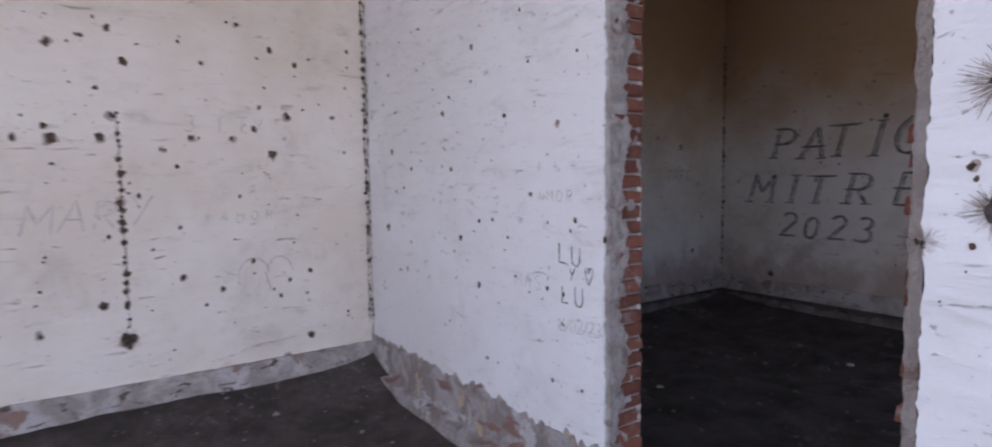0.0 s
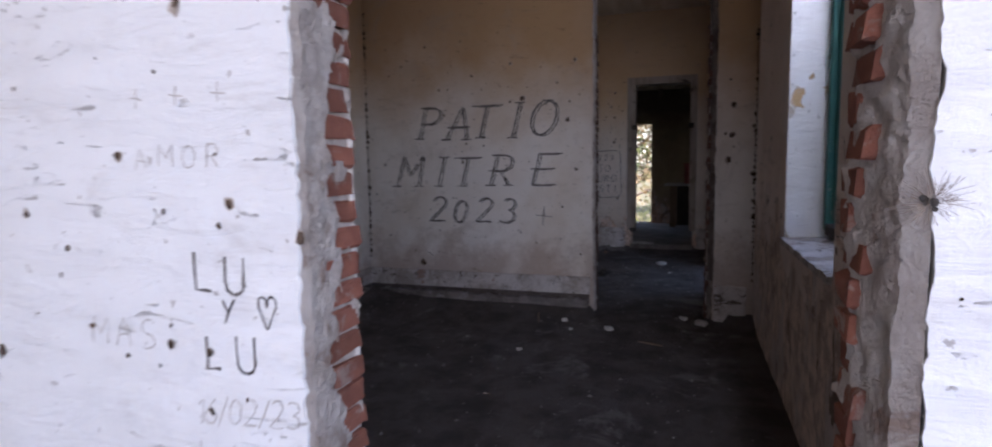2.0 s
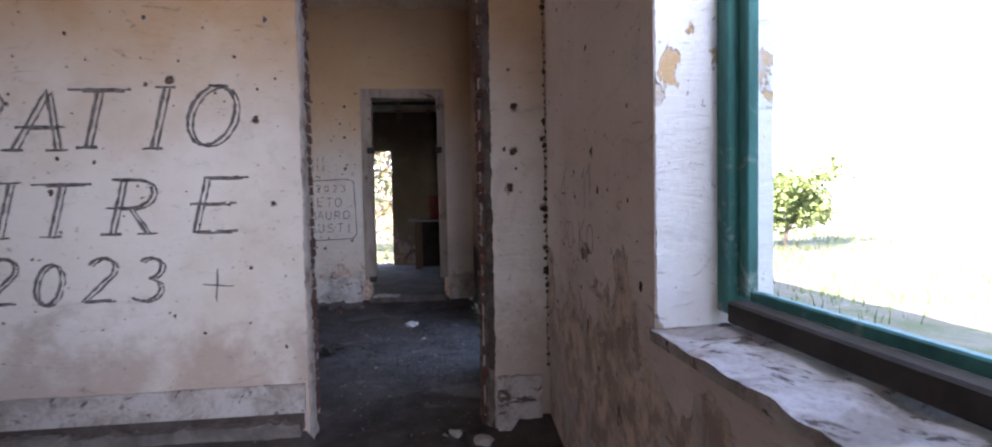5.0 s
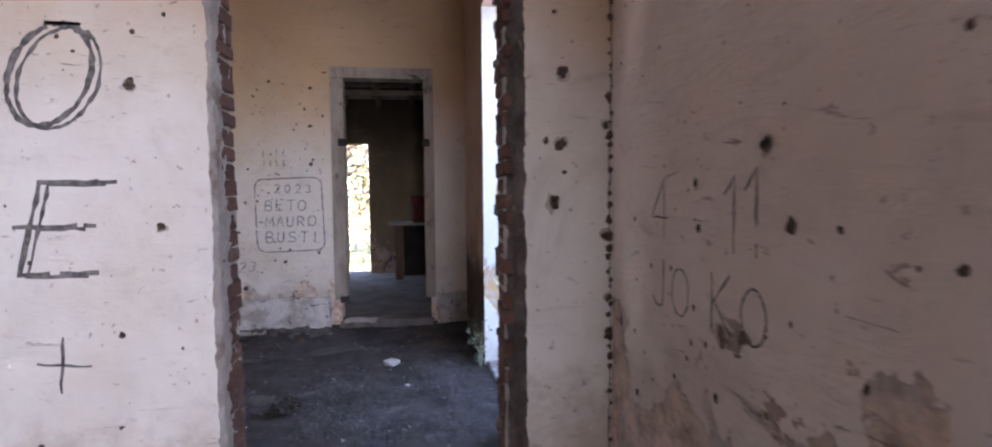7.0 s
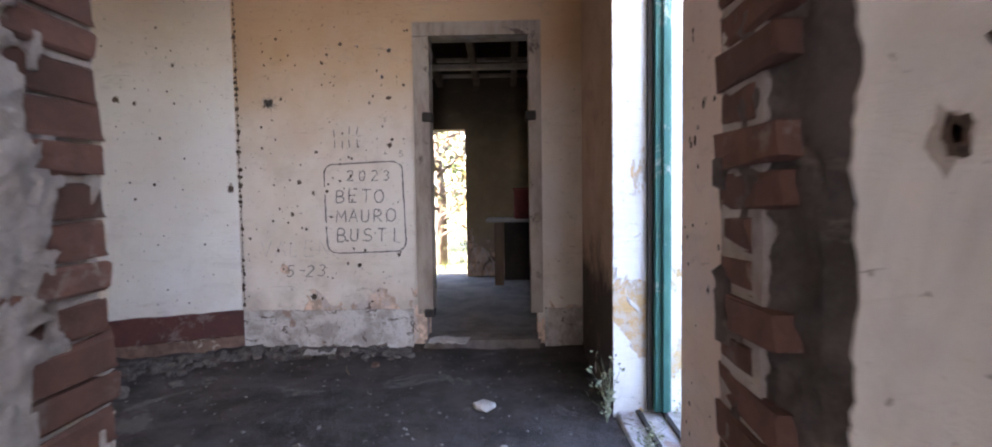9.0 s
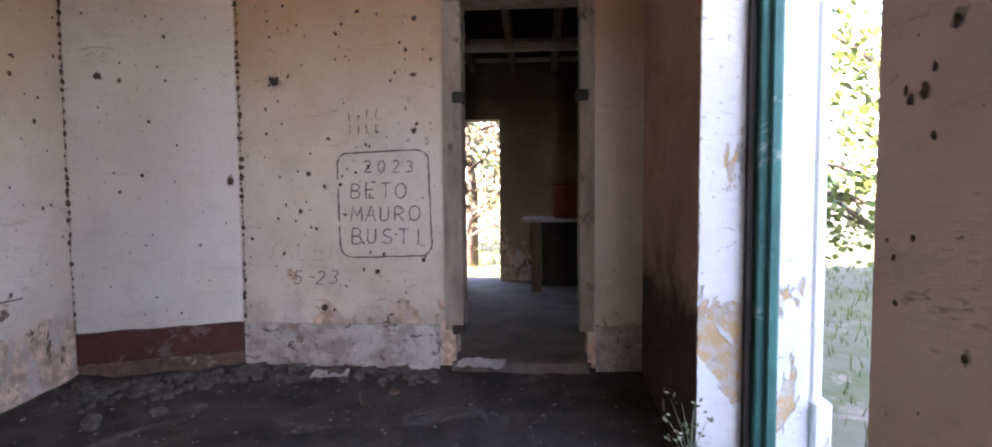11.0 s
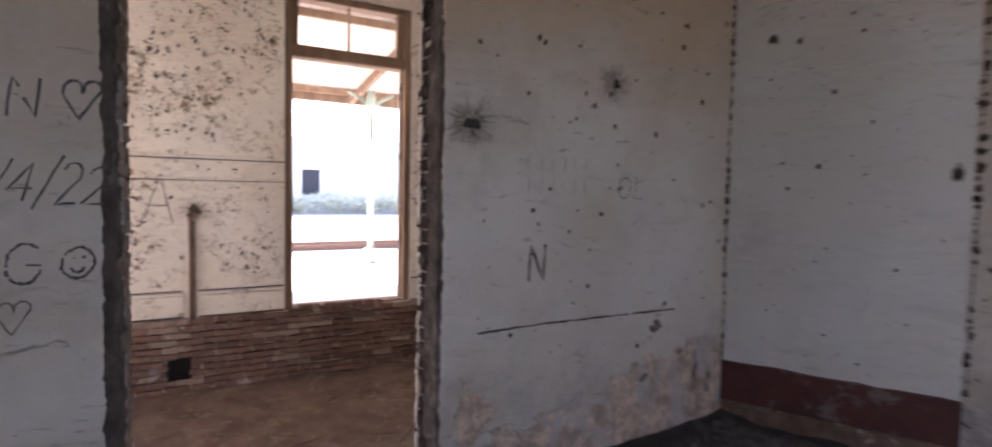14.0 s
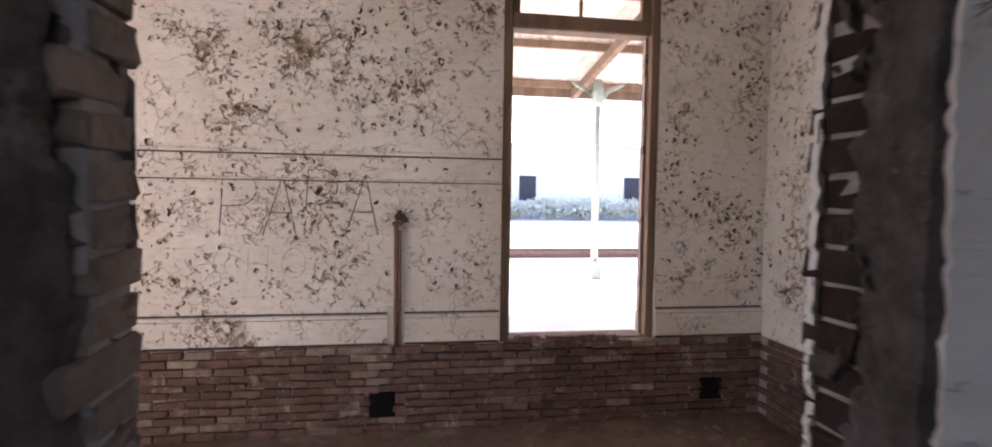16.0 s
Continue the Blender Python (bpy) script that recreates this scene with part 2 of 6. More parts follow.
M_DIRT_RED = rough_stuff("brown_earth", (0.22, 0.15, 0.11), (0.14, 0.09, 0.065), 3.0, 0.95, 0.9, 0.03, spots=(0.27, 0.20, 0.16))
def old_cement():
    n = Nodes("grey_cement_skirting", 0.95, 0.15)
    col = n.mix(n.ramp(n.noise(5, 9, 0.68, None, 0.5), 0.40, 0.60), (0.62, 0.58, 0.55), (0.40, 0.35, 0.31))
    col = n.mix(n.ramp(n.noise(7, 9, 0.7, (1, 1, 1.6), 0.8), 0.57, 0.61), col, (0.15, 0.12, 0.10))
    col = n.mix(n.ramp(n.noise(3.1, 9, 0.66), 0.60, 0.63), col, (0.36, 0.25, 0.20))
    col = n.mix(n.math("MULTIPLY", n.ramp(n.noise(42, 6, 0.7), 0.52, 0.7), 0.5), col, (0.16, 0.13, 0.11))
    return n.done(col, n.noise(12, 10, 0.75, None, 0.8), 1.0, 0.03)


M_SKIRT = old_cement()
def eroded():
    n = Nodes("eroded_footing", 0.95, 0.15)
    col = n.mix(n.ramp(n.noise(6, 9, 0.65, None, 0.6), 0.40, 0.58), (0.50, 0.47, 0.46), (0.34, 0.29, 0.26))
    col = n.mix(n.ramp(n.noise(4.2, 8, 0.6, (1, 1, 2.2), 0.5), 0.58, 0.61), col, (0.33, 0.21, 0.17))
    col = n.mix(n.ramp(n.noise(3.4, 9, 0.66), 0.58, 0.61), col, (0.62, 0.60, 0.58))
    col = n.mix(n.ramp(n.noise(5.1, 8, 0.6, (1.3, 1.3, 1)), 0.63, 0.655), col, (0.60, 0.47, 0.31))
    col = n.mix(n.math("MULTIPLY", n.ramp(n.noise(38, 6, 0.7), 0.52, 0.7), 0.5), col, (0.14, 0.11, 0.10))
    return n.done(col, n.noise(14, 10, 0.75, None, 0.8), 1.0, 0.03)


M_ERODED = eroded()
M_MAROON = rough_stuff("maroon_painted_skirting", (0.115, 0.040, 0.034), (0.08, 0.034, 0.03), 6, 0.6, 0.4, 0.006, spots=(0.20, 0.15, 0.13))
M_WOOD = rough_stuff("weathered_wood", (0.24, 0.165, 0.11), (0.15, 0.10, 0.07), 5, 0.8, 0.5, 0.006, (1.0, 1.0, 0.12))
M_PALEWOOD = rough_stuff("pale_dusty_timber", (0.50, 0.42, 0.33), (0.34, 0.27, 0.20), 5, 0.85, 0.5, 0.006)
M_CRATE = rough_stuff("faded_red_paint", (0.30, 0.075, 0.065), (0.20, 0.055, 0.05), 6, 0.7, 0.4, 0.006)
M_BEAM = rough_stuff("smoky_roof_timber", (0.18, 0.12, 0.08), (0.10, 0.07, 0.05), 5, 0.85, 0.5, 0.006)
M_CEIL = rough_stuff("limewashed_ceiling_boards", (0.64, 0.54, 0.43), (0.50, 0.39, 0.28), 4, 0.85, 0.4, 0.006, (0.2, 1.0, 1.0))
M_GREEN = rough_stuff("worn_green_paint", (0.05, 0.18, 0.155), (0.03, 0.115, 0.10), 7, 0.55, 0.5, 0.004, (1.0, 1.0, 0.3), spots=(0.28, 0.34, 0.30))
# dark timber, also the colour of the painted shade lines under mouldings
M_DARKWOOD_SHADE = rough_stuff("dark_damp_timber_and_shade", (0.05, 0.04, 0.033), (0.03, 0.025, 0.02), 6, 0.8, 0.5, 0.006)
M_CHAR = rough_stuff("charcoal_marks", (0.07, 0.062, 0.06), (0.22, 0.195, 0.18), 30, 0.95, 0.1, 0.001)
M_FAINT = rough_stuff("faint_pencil_marks", (0.42, 0.39, 0.36), (0.58, 0.54, 0.50), 24, 0.95, 0.1, 0.001)
M_POCK = rough_stuff("broken_plaster_pit", (0.14, 0.095, 0.068), (0.035, 0.027, 0.022), 40, 0.95, 0.6, 0.004)
M_RIM = rough_stuff("bare_render", (0.50, 0.43, 0.37), (0.36, 0.30, 0.25), 25, 0.95, 0.6, 0.004)
M_STONE = rough_stuff("pale_rubble", (0.50, 0.47, 0.43), (0.38, 0.34, 0.30), 14, 0.92, 0.7, 0.01)
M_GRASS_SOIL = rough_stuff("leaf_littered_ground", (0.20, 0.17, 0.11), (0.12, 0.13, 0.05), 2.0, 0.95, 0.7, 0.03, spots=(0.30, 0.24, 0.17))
M_CONCRETE = rough_stuff("sunlit_concrete", (0.80, 0.78, 0.75), (0.72, 0.70, 0.66), 3.0, 0.9, 0.4, 0.008)
M_TIN = rough_stuff("rusty_corrugated_iron", (0.66, 0.60, 0.54), (0.52, 0.40, 0.32), 3.0, 0.6, 0.3, 0.005)
M_STEEL = rough_stuff("green_painted_iron", (0.40, 0.48, 0.42), (0.30, 0.38, 0.33), 5.0, 0.6, 0.3, 0.004)
M_RAIL = rough_stuff("rusty_rail_steel", (0.22, 0.12, 0.08), (0.15, 0.09, 0.06), 5.0, 0.6, 0.3, 0.004)
M_BARK = rough_stuff("bark", (0.17, 0.13, 0.10), (0.10, 0.075, 0.055), 9, 0.95, 0.9, 0.02, (1, 1, 0.3))
M_BLACK = plain("painted_hole_shade", (0.006, 0.005, 0.005), 1.0)
M_VOID = plain("shadowy_interior", (0.06, 0.06, 0.07))


def leaf_material(name, a, b):
    n = Nodes(name, 0.6, 0.3)
    isl = n.node("ShaderNodeNewGeometry").outputs["Random Per Island"]
    mat = n.done(n.mix(isl, a, b))
    n.b.inputs["Transmission Weight"].default_value = 0.0
    return mat


M_LEAF = leaf_material("green_leaves", (0.06, 0.10, 0.025), (0.14, 0.16, 0.04))
M_DRYLEAF = leaf_material("dry_twigs_and_leaves", (0.24, 0.17, 0.09), (0.12, 0.12, 0.05))
M_STRAW = leaf_material("sun_bleached_grass", (0.62, 0.58, 0.44), (0.42, 0.44, 0.32))
M_WEED = leaf_material("grey_green_weeds", (0.16, 0.18, 0.10), (0.25, 0.24, 0.16))


# ---- mesh helpers ----
def mesh_of(name, bm, material, smooth=False):
    me = bpy.data.meshes.new(name)
    bm.normal_update()
    bm.to_mesh(me)
    bm.free()
    me.materials.append(material)
    if smooth:
        for p in me.polygons:
            p.use_smooth = True
    return me


def thing(name, bm, material, label, category, kind="", group="", smooth=False):
    return tagged(new(name, mesh_of(name, bm, material, smooth)), label, category, group, kind)


def part(name, bm, material, parent, label="", kind="", smooth=False):
    ob = new(name, mesh_of(name, bm, material, smooth))
    ob.parent = parent
    return tagged(ob, label, kind=kind)


def empty(name, at, label, category, kind="", group=""):
    ob = new(name)
    ob.location = at
    bpy.context.view_layer.update()
    return tagged(ob, label, category, group, kind)


def box(bm, x0, y0, z0, x1, y1, z1):
    vs = [bm.verts.new(p) for p in ((x0, y0, z0), (x1, y0, z0), (x1, y1, z0), (x0, y1, z0), (x0, y0, z1), (x1, y0, z1), (x1, y1, z1), (x0, y1, z1))]
    for f in ((3, 2, 1, 0), (4, 5, 6, 7), (0, 1, 5, 4), (1, 2, 6, 5), (2, 3, 7, 6), (3, 0, 4, 7)):
        bm.faces.new([vs[i] for i in f])
    return vs


def boxes(*bs, bevel=0.0):
    bm = bmesh.new()
    for b in bs:
        box(bm, *b)
    if bevel:
        bmesh.ops.bevel(bm, geom=bm.edges[:], offset=bevel, segments=1, affect="EDGES", profile=0.6)
    return bm


def ragged(bm, along, u0, u1, d0, d1, z0, z1, left=0.0, right=0.0, top=0.0, step=0.014, seed=0):
    """A slab along 'x' or 'y' from u0 to u1, between the depths d0 and d1, with broken edges."""
    def wob(z, k, amp):
        if not amp:
            return 0.0
        a = 0.5 * noise.noise((z * 3.1, seed * 7.7 + k, 0.3)) + 0.7 * noise.noise((z * 15.0, seed * 3.3 + k, 1.7)) + 0.8 * noise.noise((z * 43.0, seed + k, 4.1))
        return amp * a
    rows = max(2, int((z1 - z0) / step)) if (left or right) else 2
    cols = max(2, int((u1 - u0) / 0.025)) if top else 2
    grid = []
    for i in range(rows):
        z = z0 + (z1 - z0) * i / (rows - 1)
        a, b = u0 + wob(z, 0, left), u1 + wob(z, 50, right)
        line = []
        for j in range(cols):
            u = a + (b - a) * j / (cols - 1)
            zz = z + (wob(u, 90, top) if i == rows - 1 else 0.0)
            line.append([bm.verts.new((u, d, zz) if along == "x" else (d, u, zz)) for d in (d0, d1)])
        grid.append(line)
    for i in range(rows - 1):
        for j in range(cols - 1):
            for k in (0, 1):
                bm.faces.new((grid[i][j][k], grid[i][j + 1][k], grid[i + 1][j + 1][k], grid[i + 1][j][k]))
    for i in range(rows - 1):
        for j in (0, cols - 1):
            bm.faces.new((grid[i][j][0], grid[i][j][1], grid[i + 1][j][1], grid[i + 1][j][0]))
    for j in range(cols - 1):
        for i in (0, rows - 1):
            bm.faces.new((grid[i][j][0], grid[i][j][1], grid[i][j + 1][1], grid[i][j + 1][0]))
    bmesh.ops.recalc_face_normals(bm, faces=bm.faces[:])
    return bm


def slab(along, *a, **k):
    return ragged(bmesh.new(), along, *a, **k)


def tube(bm, pts, radii, sides=8):
    rings = []
    for i, p in enumerate(pts):
        p = Vector(p)
        d = (Vector(pts[min(i + 1, len(pts) - 1)]) - Vector(pts[max(i - 1, 0)])).normalized()
        s = d.orthogonal().normalized()
        q = d.cross(s)
        r = radii[i] if isinstance(radii, (list, tuple)) else radii
        rings.append([bm.verts.new(p + r * (math.cos(2 * math.pi * k / sides) * s + math.sin(2 * math.pi * k / sides) * q)) for k in range(sides)])
    for a, b in zip(rings, rings[1:]):
        for k in range(sides):
            bm.faces.new((a[k], a[(k + 1) % sides], b[(k + 1) % sides], b[k]))
    bm.faces.new(rings[0][::-1])
    bm.faces.new(rings[-1])


# ---- the plan ----
TOP = 3.9
A0, A1 = 1.70, 1.92            # wall between the first and second room
B0, B1 = 6.28, 6.56            # wall between the second and third room
C0, C1 = 10.60, 10.86          # wall to the dark room
L1, L2, N0, N1 = 4.15, 4.25, 4.44, 4.71
S2, S3, SOUT = 0.36, 0.47, -0.05
P0, P1, PX = 8.62, 8.97, 10.98
F4 = 0.10


def wall_with_gap(name, along, d0, d1, u0, u1, g0, g1, gz, front, back, label, rag=0.012, g_base=-0.1, base=-0.8):
    """A thick wall along x or y with one opening: a masonry core, and plaster on both faces with broken edges at the opening."""
    def b(ua, ub, za, zb, e0, e1):
        return (ua, e0, za, ub, e1, zb) if along == "x" else (e0, ua, za, e1, ub, zb)
    t = 0.02
    core = boxes(b(u0, g0 - 0.015, base, TOP, d0 + t, d1 - t), b(g1 + 0.015, u1, base, TOP, d0 + t, d1 - t), b(g0 - 0.015, g1 + 0.015, gz + 0.02, TOP, d0 + t, d1 - t))
    if g_base > base:
        box(core, *b(g0 - 0.015, g1 + 0.015, base, g_base, d0 + t, d1 - t))
    w = thing(name, core, M_CORE, label, "wall", "structure")
    for e0, e1, m, k in ((d0, d0 + t, front, 1), (d1 - t, d1, back, 2)):
        bm = slab(along, u0, g0, e0, e1, base, TOP, right=rag, seed=k)
        ragged(bm, along, g1, u1, e0, e1, base, TOP, left=rag, seed=k + 4)
        ragged(bm, along, g0 - 0.01, g1 + 0.01, e0 + 0.001, e1 - 0.001, gz, TOP, seed=k + 8)
        part("plaster", bm, m, w)
    return w


wall_1 = wall_with_gap("wall_1", "y", A0, A1, -2.0, L2 + 0.2, 0.58, 1.69, 3.05, M_WHITE, M_ROOM2, "white limewashed brick wall with a broken doorway")
wall_2 = wall_with_gap("wall_2", "y", B0, B1, S2 - 0.02, N0 + 0.02, 0.70, 1.80, 3.1, M_ROOM2, M_ROOM3, "stained plaster wall covered in charcoal graffiti with a doorway")
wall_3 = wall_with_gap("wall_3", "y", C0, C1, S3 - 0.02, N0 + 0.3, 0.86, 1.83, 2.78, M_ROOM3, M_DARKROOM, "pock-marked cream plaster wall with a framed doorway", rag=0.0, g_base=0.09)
wall_4 = wall_with_gap("wall_4", "x", N0, N1, B1, PX + 0.3, 7.21, 8.38, 3.1, M_ROOM3, M_FLAKY, "cream plaster wall with a rough opening to the platform room", rag=0.012, g_base=-0.06)
wall_5 = wall_with_gap("wall_5", "x", P0, P1, 4.0, PX + 0.3, 8.52, 9.92, 3.42, M_FLAKY, M_CONCRETE, "flaking white plaster wall with a tall station door", rag=0.0, g_base=0.05)
wall_6 = thing("wall_6", boxes((-3.2, L1, -0.1, A0, L1 + 0.25, TOP)), M_CREAM, "cream plaster wall riddled with pits", "wall", "structure")
wall_7 = thing("wall_7", boxes((A1, L2, -0.1, B0, L2 + 0.25, TOP)), M_ROOM2, "yellowed plaster side wall with faint writing", "wall", "structure")
# outer wall of the second and third rooms, with the window and the garden door
W0, W1, WZ0, WZ1 = 3.33, 4.63, 1.02, 3.0
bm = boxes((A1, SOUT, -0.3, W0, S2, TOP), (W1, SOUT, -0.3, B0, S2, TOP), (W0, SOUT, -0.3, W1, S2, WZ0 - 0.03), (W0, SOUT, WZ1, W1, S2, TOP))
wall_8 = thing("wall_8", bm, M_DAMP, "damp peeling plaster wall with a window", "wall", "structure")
D0, D1 = 7.74, 9.17
bm = boxes((B0 + 0.02, SOUT, -0.3, D0, S3, TOP), (D0, SOUT, 3.1, D1, S3, TOP))
wall_9 = thing("wall_9", bm, M_PINK, "brown damp plaster wall with a garden doorway", "wall", "structure")
wall_17 = thing("wall_17", boxes((D1, SOUT, -0.3, C1, S3, TOP)), M_BROWN_BLACK, "brown plaster wall beside the garden door, black towards the foot", "wall", "structure")
# reveals are limewashed slabs set a little proud
bm = slab("y", SOUT, S2 - 0.004, W1 - 0.006, W1 + 0.01, WZ0 - 0.02, WZ1, right=0.004)
ragged(bm, "y", SOUT, S2 - 0.004, W0 - 0.01, W0 + 0.006, WZ0 - 0.02, WZ1, right=0.004)
part("window_reveal", bm, M_REVEAL, wall_8, "bright limewashed reveal")
bm = slab("y", SOUT, S3 - 0.004, D1 - 0.006, D1 + 0.01, -0.1, 3.1, right=0.006)
ragged(bm, "y", SOUT, S3 - 0.004, D0 - 0.01, D0 + 0.006, -0.1, 3.1, right=0.006)
part("door_reveal", bm, M_REVEAL, wall_9, "bright limewashed reveal with ochre patches")
# chamfered corner of the third room
CH = [(10.17, N0), (C0, 3.45)]
bm = bmesh.new()
pts = [(10.17, N0 + 0.004), (C0 + 0.004, 3.45), (C0 + 0.004, N0 + 0.004)]
lo, hi = [bm.verts.new((x, y, -0.1)) for x, y in pts], [bm.verts.new((x, y, TOP)) for x, y in pts]
for i in range(3):
    bm.faces.new((lo[i], lo[(i + 1) % 3], hi[(i + 1) % 3], hi[i]))
bm.faces.new(lo), bm.faces.new(hi)
bmesh.ops.recalc_face_normals(bm, faces=bm.faces[:])
wall_10 = thing("wall_10", bm, M_BREAST, "slanting white corner chimney breast", "wall", "structure")
# first room: unseen outer walls with openings; the west doorway is added for light
bm = boxes((-3.4, -2.2, -0.1, -3.2, -1.4, TOP), (-3.4, 1.2, -0.1, -3.2, L1 + 0.25, TOP), (-3.4, -1.4, 3.0, -3.2, 1.2, TOP))
wall_11 = thing("wall_11", bm, M_CREAM, "unseen plain plaster wall, open doorway added for light", "wall", "structure")
bm = boxes((-3.4, -2.2, -0.1, -3.0, -2.0, TOP), (1.5, -2.2, -0.1, A1, -2.0, TOP), (-3.0, -2.2, 3.75, 1.5, -2.0, TOP))
wall_12 = thing("wall_12", bm, M_CREAM, "plain plaster wall with a wide doorway", "wall", "structure")
# platform room ends; the west one is unseen, its opening added to let light in
wall_13 = thing("wall_13", boxes((PX, N1, 0.06, PX + 0.3, P0, TOP)), M_FLAKY, "flaking white plaster end wall", "wall", "structure")
wall_14 = thing("wall_14", boxes((3.8, N1 - 0.2, -0.9, 4.0, 5.6, TOP), (3.8, 7.6, -0.9, 4.0, P1, TOP), (3.8, 5.6, -0.9, 4.0, 7.6, 0.0), (3.8, 5.6, 3.0, 4.0, 7.6, TOP), (4.0, N1, -0.9, B1, N1 + 0.15, TOP)), M_FLAKY, "unseen plain plaster end wall, wide opening added for light", "wall", "structure")
# dark room
R4X = 14.5
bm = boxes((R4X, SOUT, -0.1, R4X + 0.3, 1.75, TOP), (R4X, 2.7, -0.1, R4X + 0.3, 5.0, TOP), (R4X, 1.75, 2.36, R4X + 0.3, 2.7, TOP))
wall_15 = thing("wall_15", bm, M_DARKROOM, "dark ochre plaster wall, near black high up, with a door to the garden", "wall", "structure")
wall_16 = thing("wall_16", boxes((C1, SOUT, -0.1, R4X, 0.12, TOP), (C1, 4.8, -0.1, R4X, 5.0, TOP), (C1 + 0.002, N0 + 0.2, -0.1, C1 + 0.1, 4.8, TOP)), M_DARKROOM, "dark ochre side wall, near black high up", "wall", "structure")
# ceilings
ceiling_1 = thing("ceiling_1", boxes((-3.4, -2.2, TOP, A1, L1 + 0.3, TOP + 0.1)), M_CEIL, "stained limewashed board ceiling", "ceiling", "structure")
ceiling_2 = thing("ceiling_2", boxes((A1, SOUT, TOP, C1, N1, TOP + 0.1)), M_CEIL, "stained limewashed board ceiling", "ceiling", "structure")
# out of view; made pale so that it bounces more light into the room
ceiling_3 = thing("ceiling_3", boxes((3.8, N1, TOP, PX + 0.3, P1, TOP + 0.1)), M_REVEAL, "unseen plastered ceiling, pale to bounce light", "ceiling", "structure")
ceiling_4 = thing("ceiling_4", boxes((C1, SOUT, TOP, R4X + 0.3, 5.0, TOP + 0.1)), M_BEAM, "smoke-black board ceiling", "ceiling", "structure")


# ---- floors and ground ----
def terrain(x0, x1, y0, y1, step, f):
    bm = bmesh.new()
    nx, ny = max(2, int((x1 - x0) / step) + 1), max(2, int((y1 - y0) / step) + 1)
    g = []
    for i in range(nx):
        g.append([])
        for j in range(ny):
            x, y = x0 + (x1 - x0) * i / (nx - 1), y0 + (y1 - y0) * j / (ny - 1)
            g[-1].append(bm.verts.new((x, y, f(x, y))))
    for i in range(nx - 1):
        for j in range(ny - 1):
            bm.faces.new((g[i][j], g[i + 1][j], g[i + 1][j + 1], g[i][j + 1]))
    return bm


def lumps(x, y, amp=1.0):
    return amp * (0.022 * noise.noise((x * 1.3, y * 1.3, 0)) + 0.012 * noise.noise((x * 5, y * 5, 3)) + 0.006 * noise.noise((x * 15, y * 15, 7)))


def inner_floor(x, y):
    z = lumps(x, y)
    def rise(d, h, w):
        return h * max(0.0, 1 - max(d, 0.0) / w) ** 1.5
    if x < A1:
        z += rise(L1 - y, 0.19, 0.7) + rise(A0 - x, 0.07, 0.45) * (1 if y > 1.75 or y < 0.4 else 0.1)
    elif x < B0 + 0.1:
        z += rise(L2 - y, 0.12, 0.7) + rise(B0 - x, 0.10, 0.6) * (1 if y > 1.8 or y < 0.6 else 0.2)
    elif x < C0:
        z += rise(N0 - y, 0.07, 0.8) * (1 if x > 8.3 else 0.0) + rise(C0 - x, 0.05, 0.7)
        corner = abs((x - 10.17) * 0.917 + (y - N0) * 0.398)
        z += rise(corner, 0.035, 0.8) * (1 if y > 3 else 0) * (1 + noise.noise((x * 6, y * 6, 9)))
    else:
        z = F4 + 0.4 * lumps(x, y)
    return z


floor_1 = thing("floor_1", terrain(-3.2, C1 - 0.1, S2 - 0.3, N0 + 0.15, 0.05, inner_floor), M_DIRT, "dark trodden dirt floor with rubble", "floor", "structure", smooth=True)
floor_2 = thing("floor_2", terrain(-3.2, A1, -2.0, S2 - 0.3, 0.08, lambda x, y: lumps(x, y)), M_DIRT, "dark trodden dirt floor", "floor", "structure", smooth=True)
floor_3 = thing("floor_3", terrain(C1 - 0.1, R4X + 0.3, 0.0, 4.8, 0.10, lambda x, y: F4 + 0.3 * lumps(x, y)), rough_stuff("dusty_cement_floor", (0.24, 0.215, 0.19), (0.15, 0.13, 0.115), 3, 0.9, 0.6, 0.01), "dusty grey cement floor of the dark room", "floor", "structure", smooth=True)


def sunk_floor(x, y):
    k = min(1.0, max(0.0, (y - N0 - 0.2) / 2.2))
    return -0.10 - 0.55 * k * k * (3 - 2 * k) + 2.0 * lumps(x, y)


floor_4 = thing("floor_4", terrain(4.0, PX + 0.1, N0 + 0.02, P0 + 0.05, 0.07, sunk_floor), M_DIRT_RED, "brown earth floor sunk below the lost boards", "floor", "structure", smooth=True)


def outside(x, y):
    z = -0.22 + 0.05 * noise.noise((x * 0.3, y * 0.3, 2))
    if y > P1:
        z = -0.95
    if -2.0 < x < 14.6 and -1.5 < y < P1 + 0.5:
        z = -1.2 if not (-3.2 < x < 1.8 and y < 0) else -0.4
    return z


ground = thing("ground", terrain(-60, 90, -60, 100, 1.0, outside), M_GRASS_SOIL, "leaf-littered grassy ground around the station", "ground", "structure")
far_ground = thing("far_ground", boxes((-1500, -1500, -1.6, 1500, 1500, -1.3)), M_GRASS_SOIL, "distant plain", "ground", "structure")
garden = thing("garden_ground", terrain(-4, 18, -14, SOUT, 0.25, lambda x, y: -0.14 + 0.05 * noise.noise((x, y, 5)) - 0.01 * (SOUT - y)), M_GRASS_SOIL, "ground of dry leaves and patchy grass", "ground", "structure", smooth=True)
platform = thing("platform", boxes((-30, P1, -1.0, 60, 14.6, 0.02)), M_CONCRETE, "sunlit concrete railway platform", "platform", "structure")


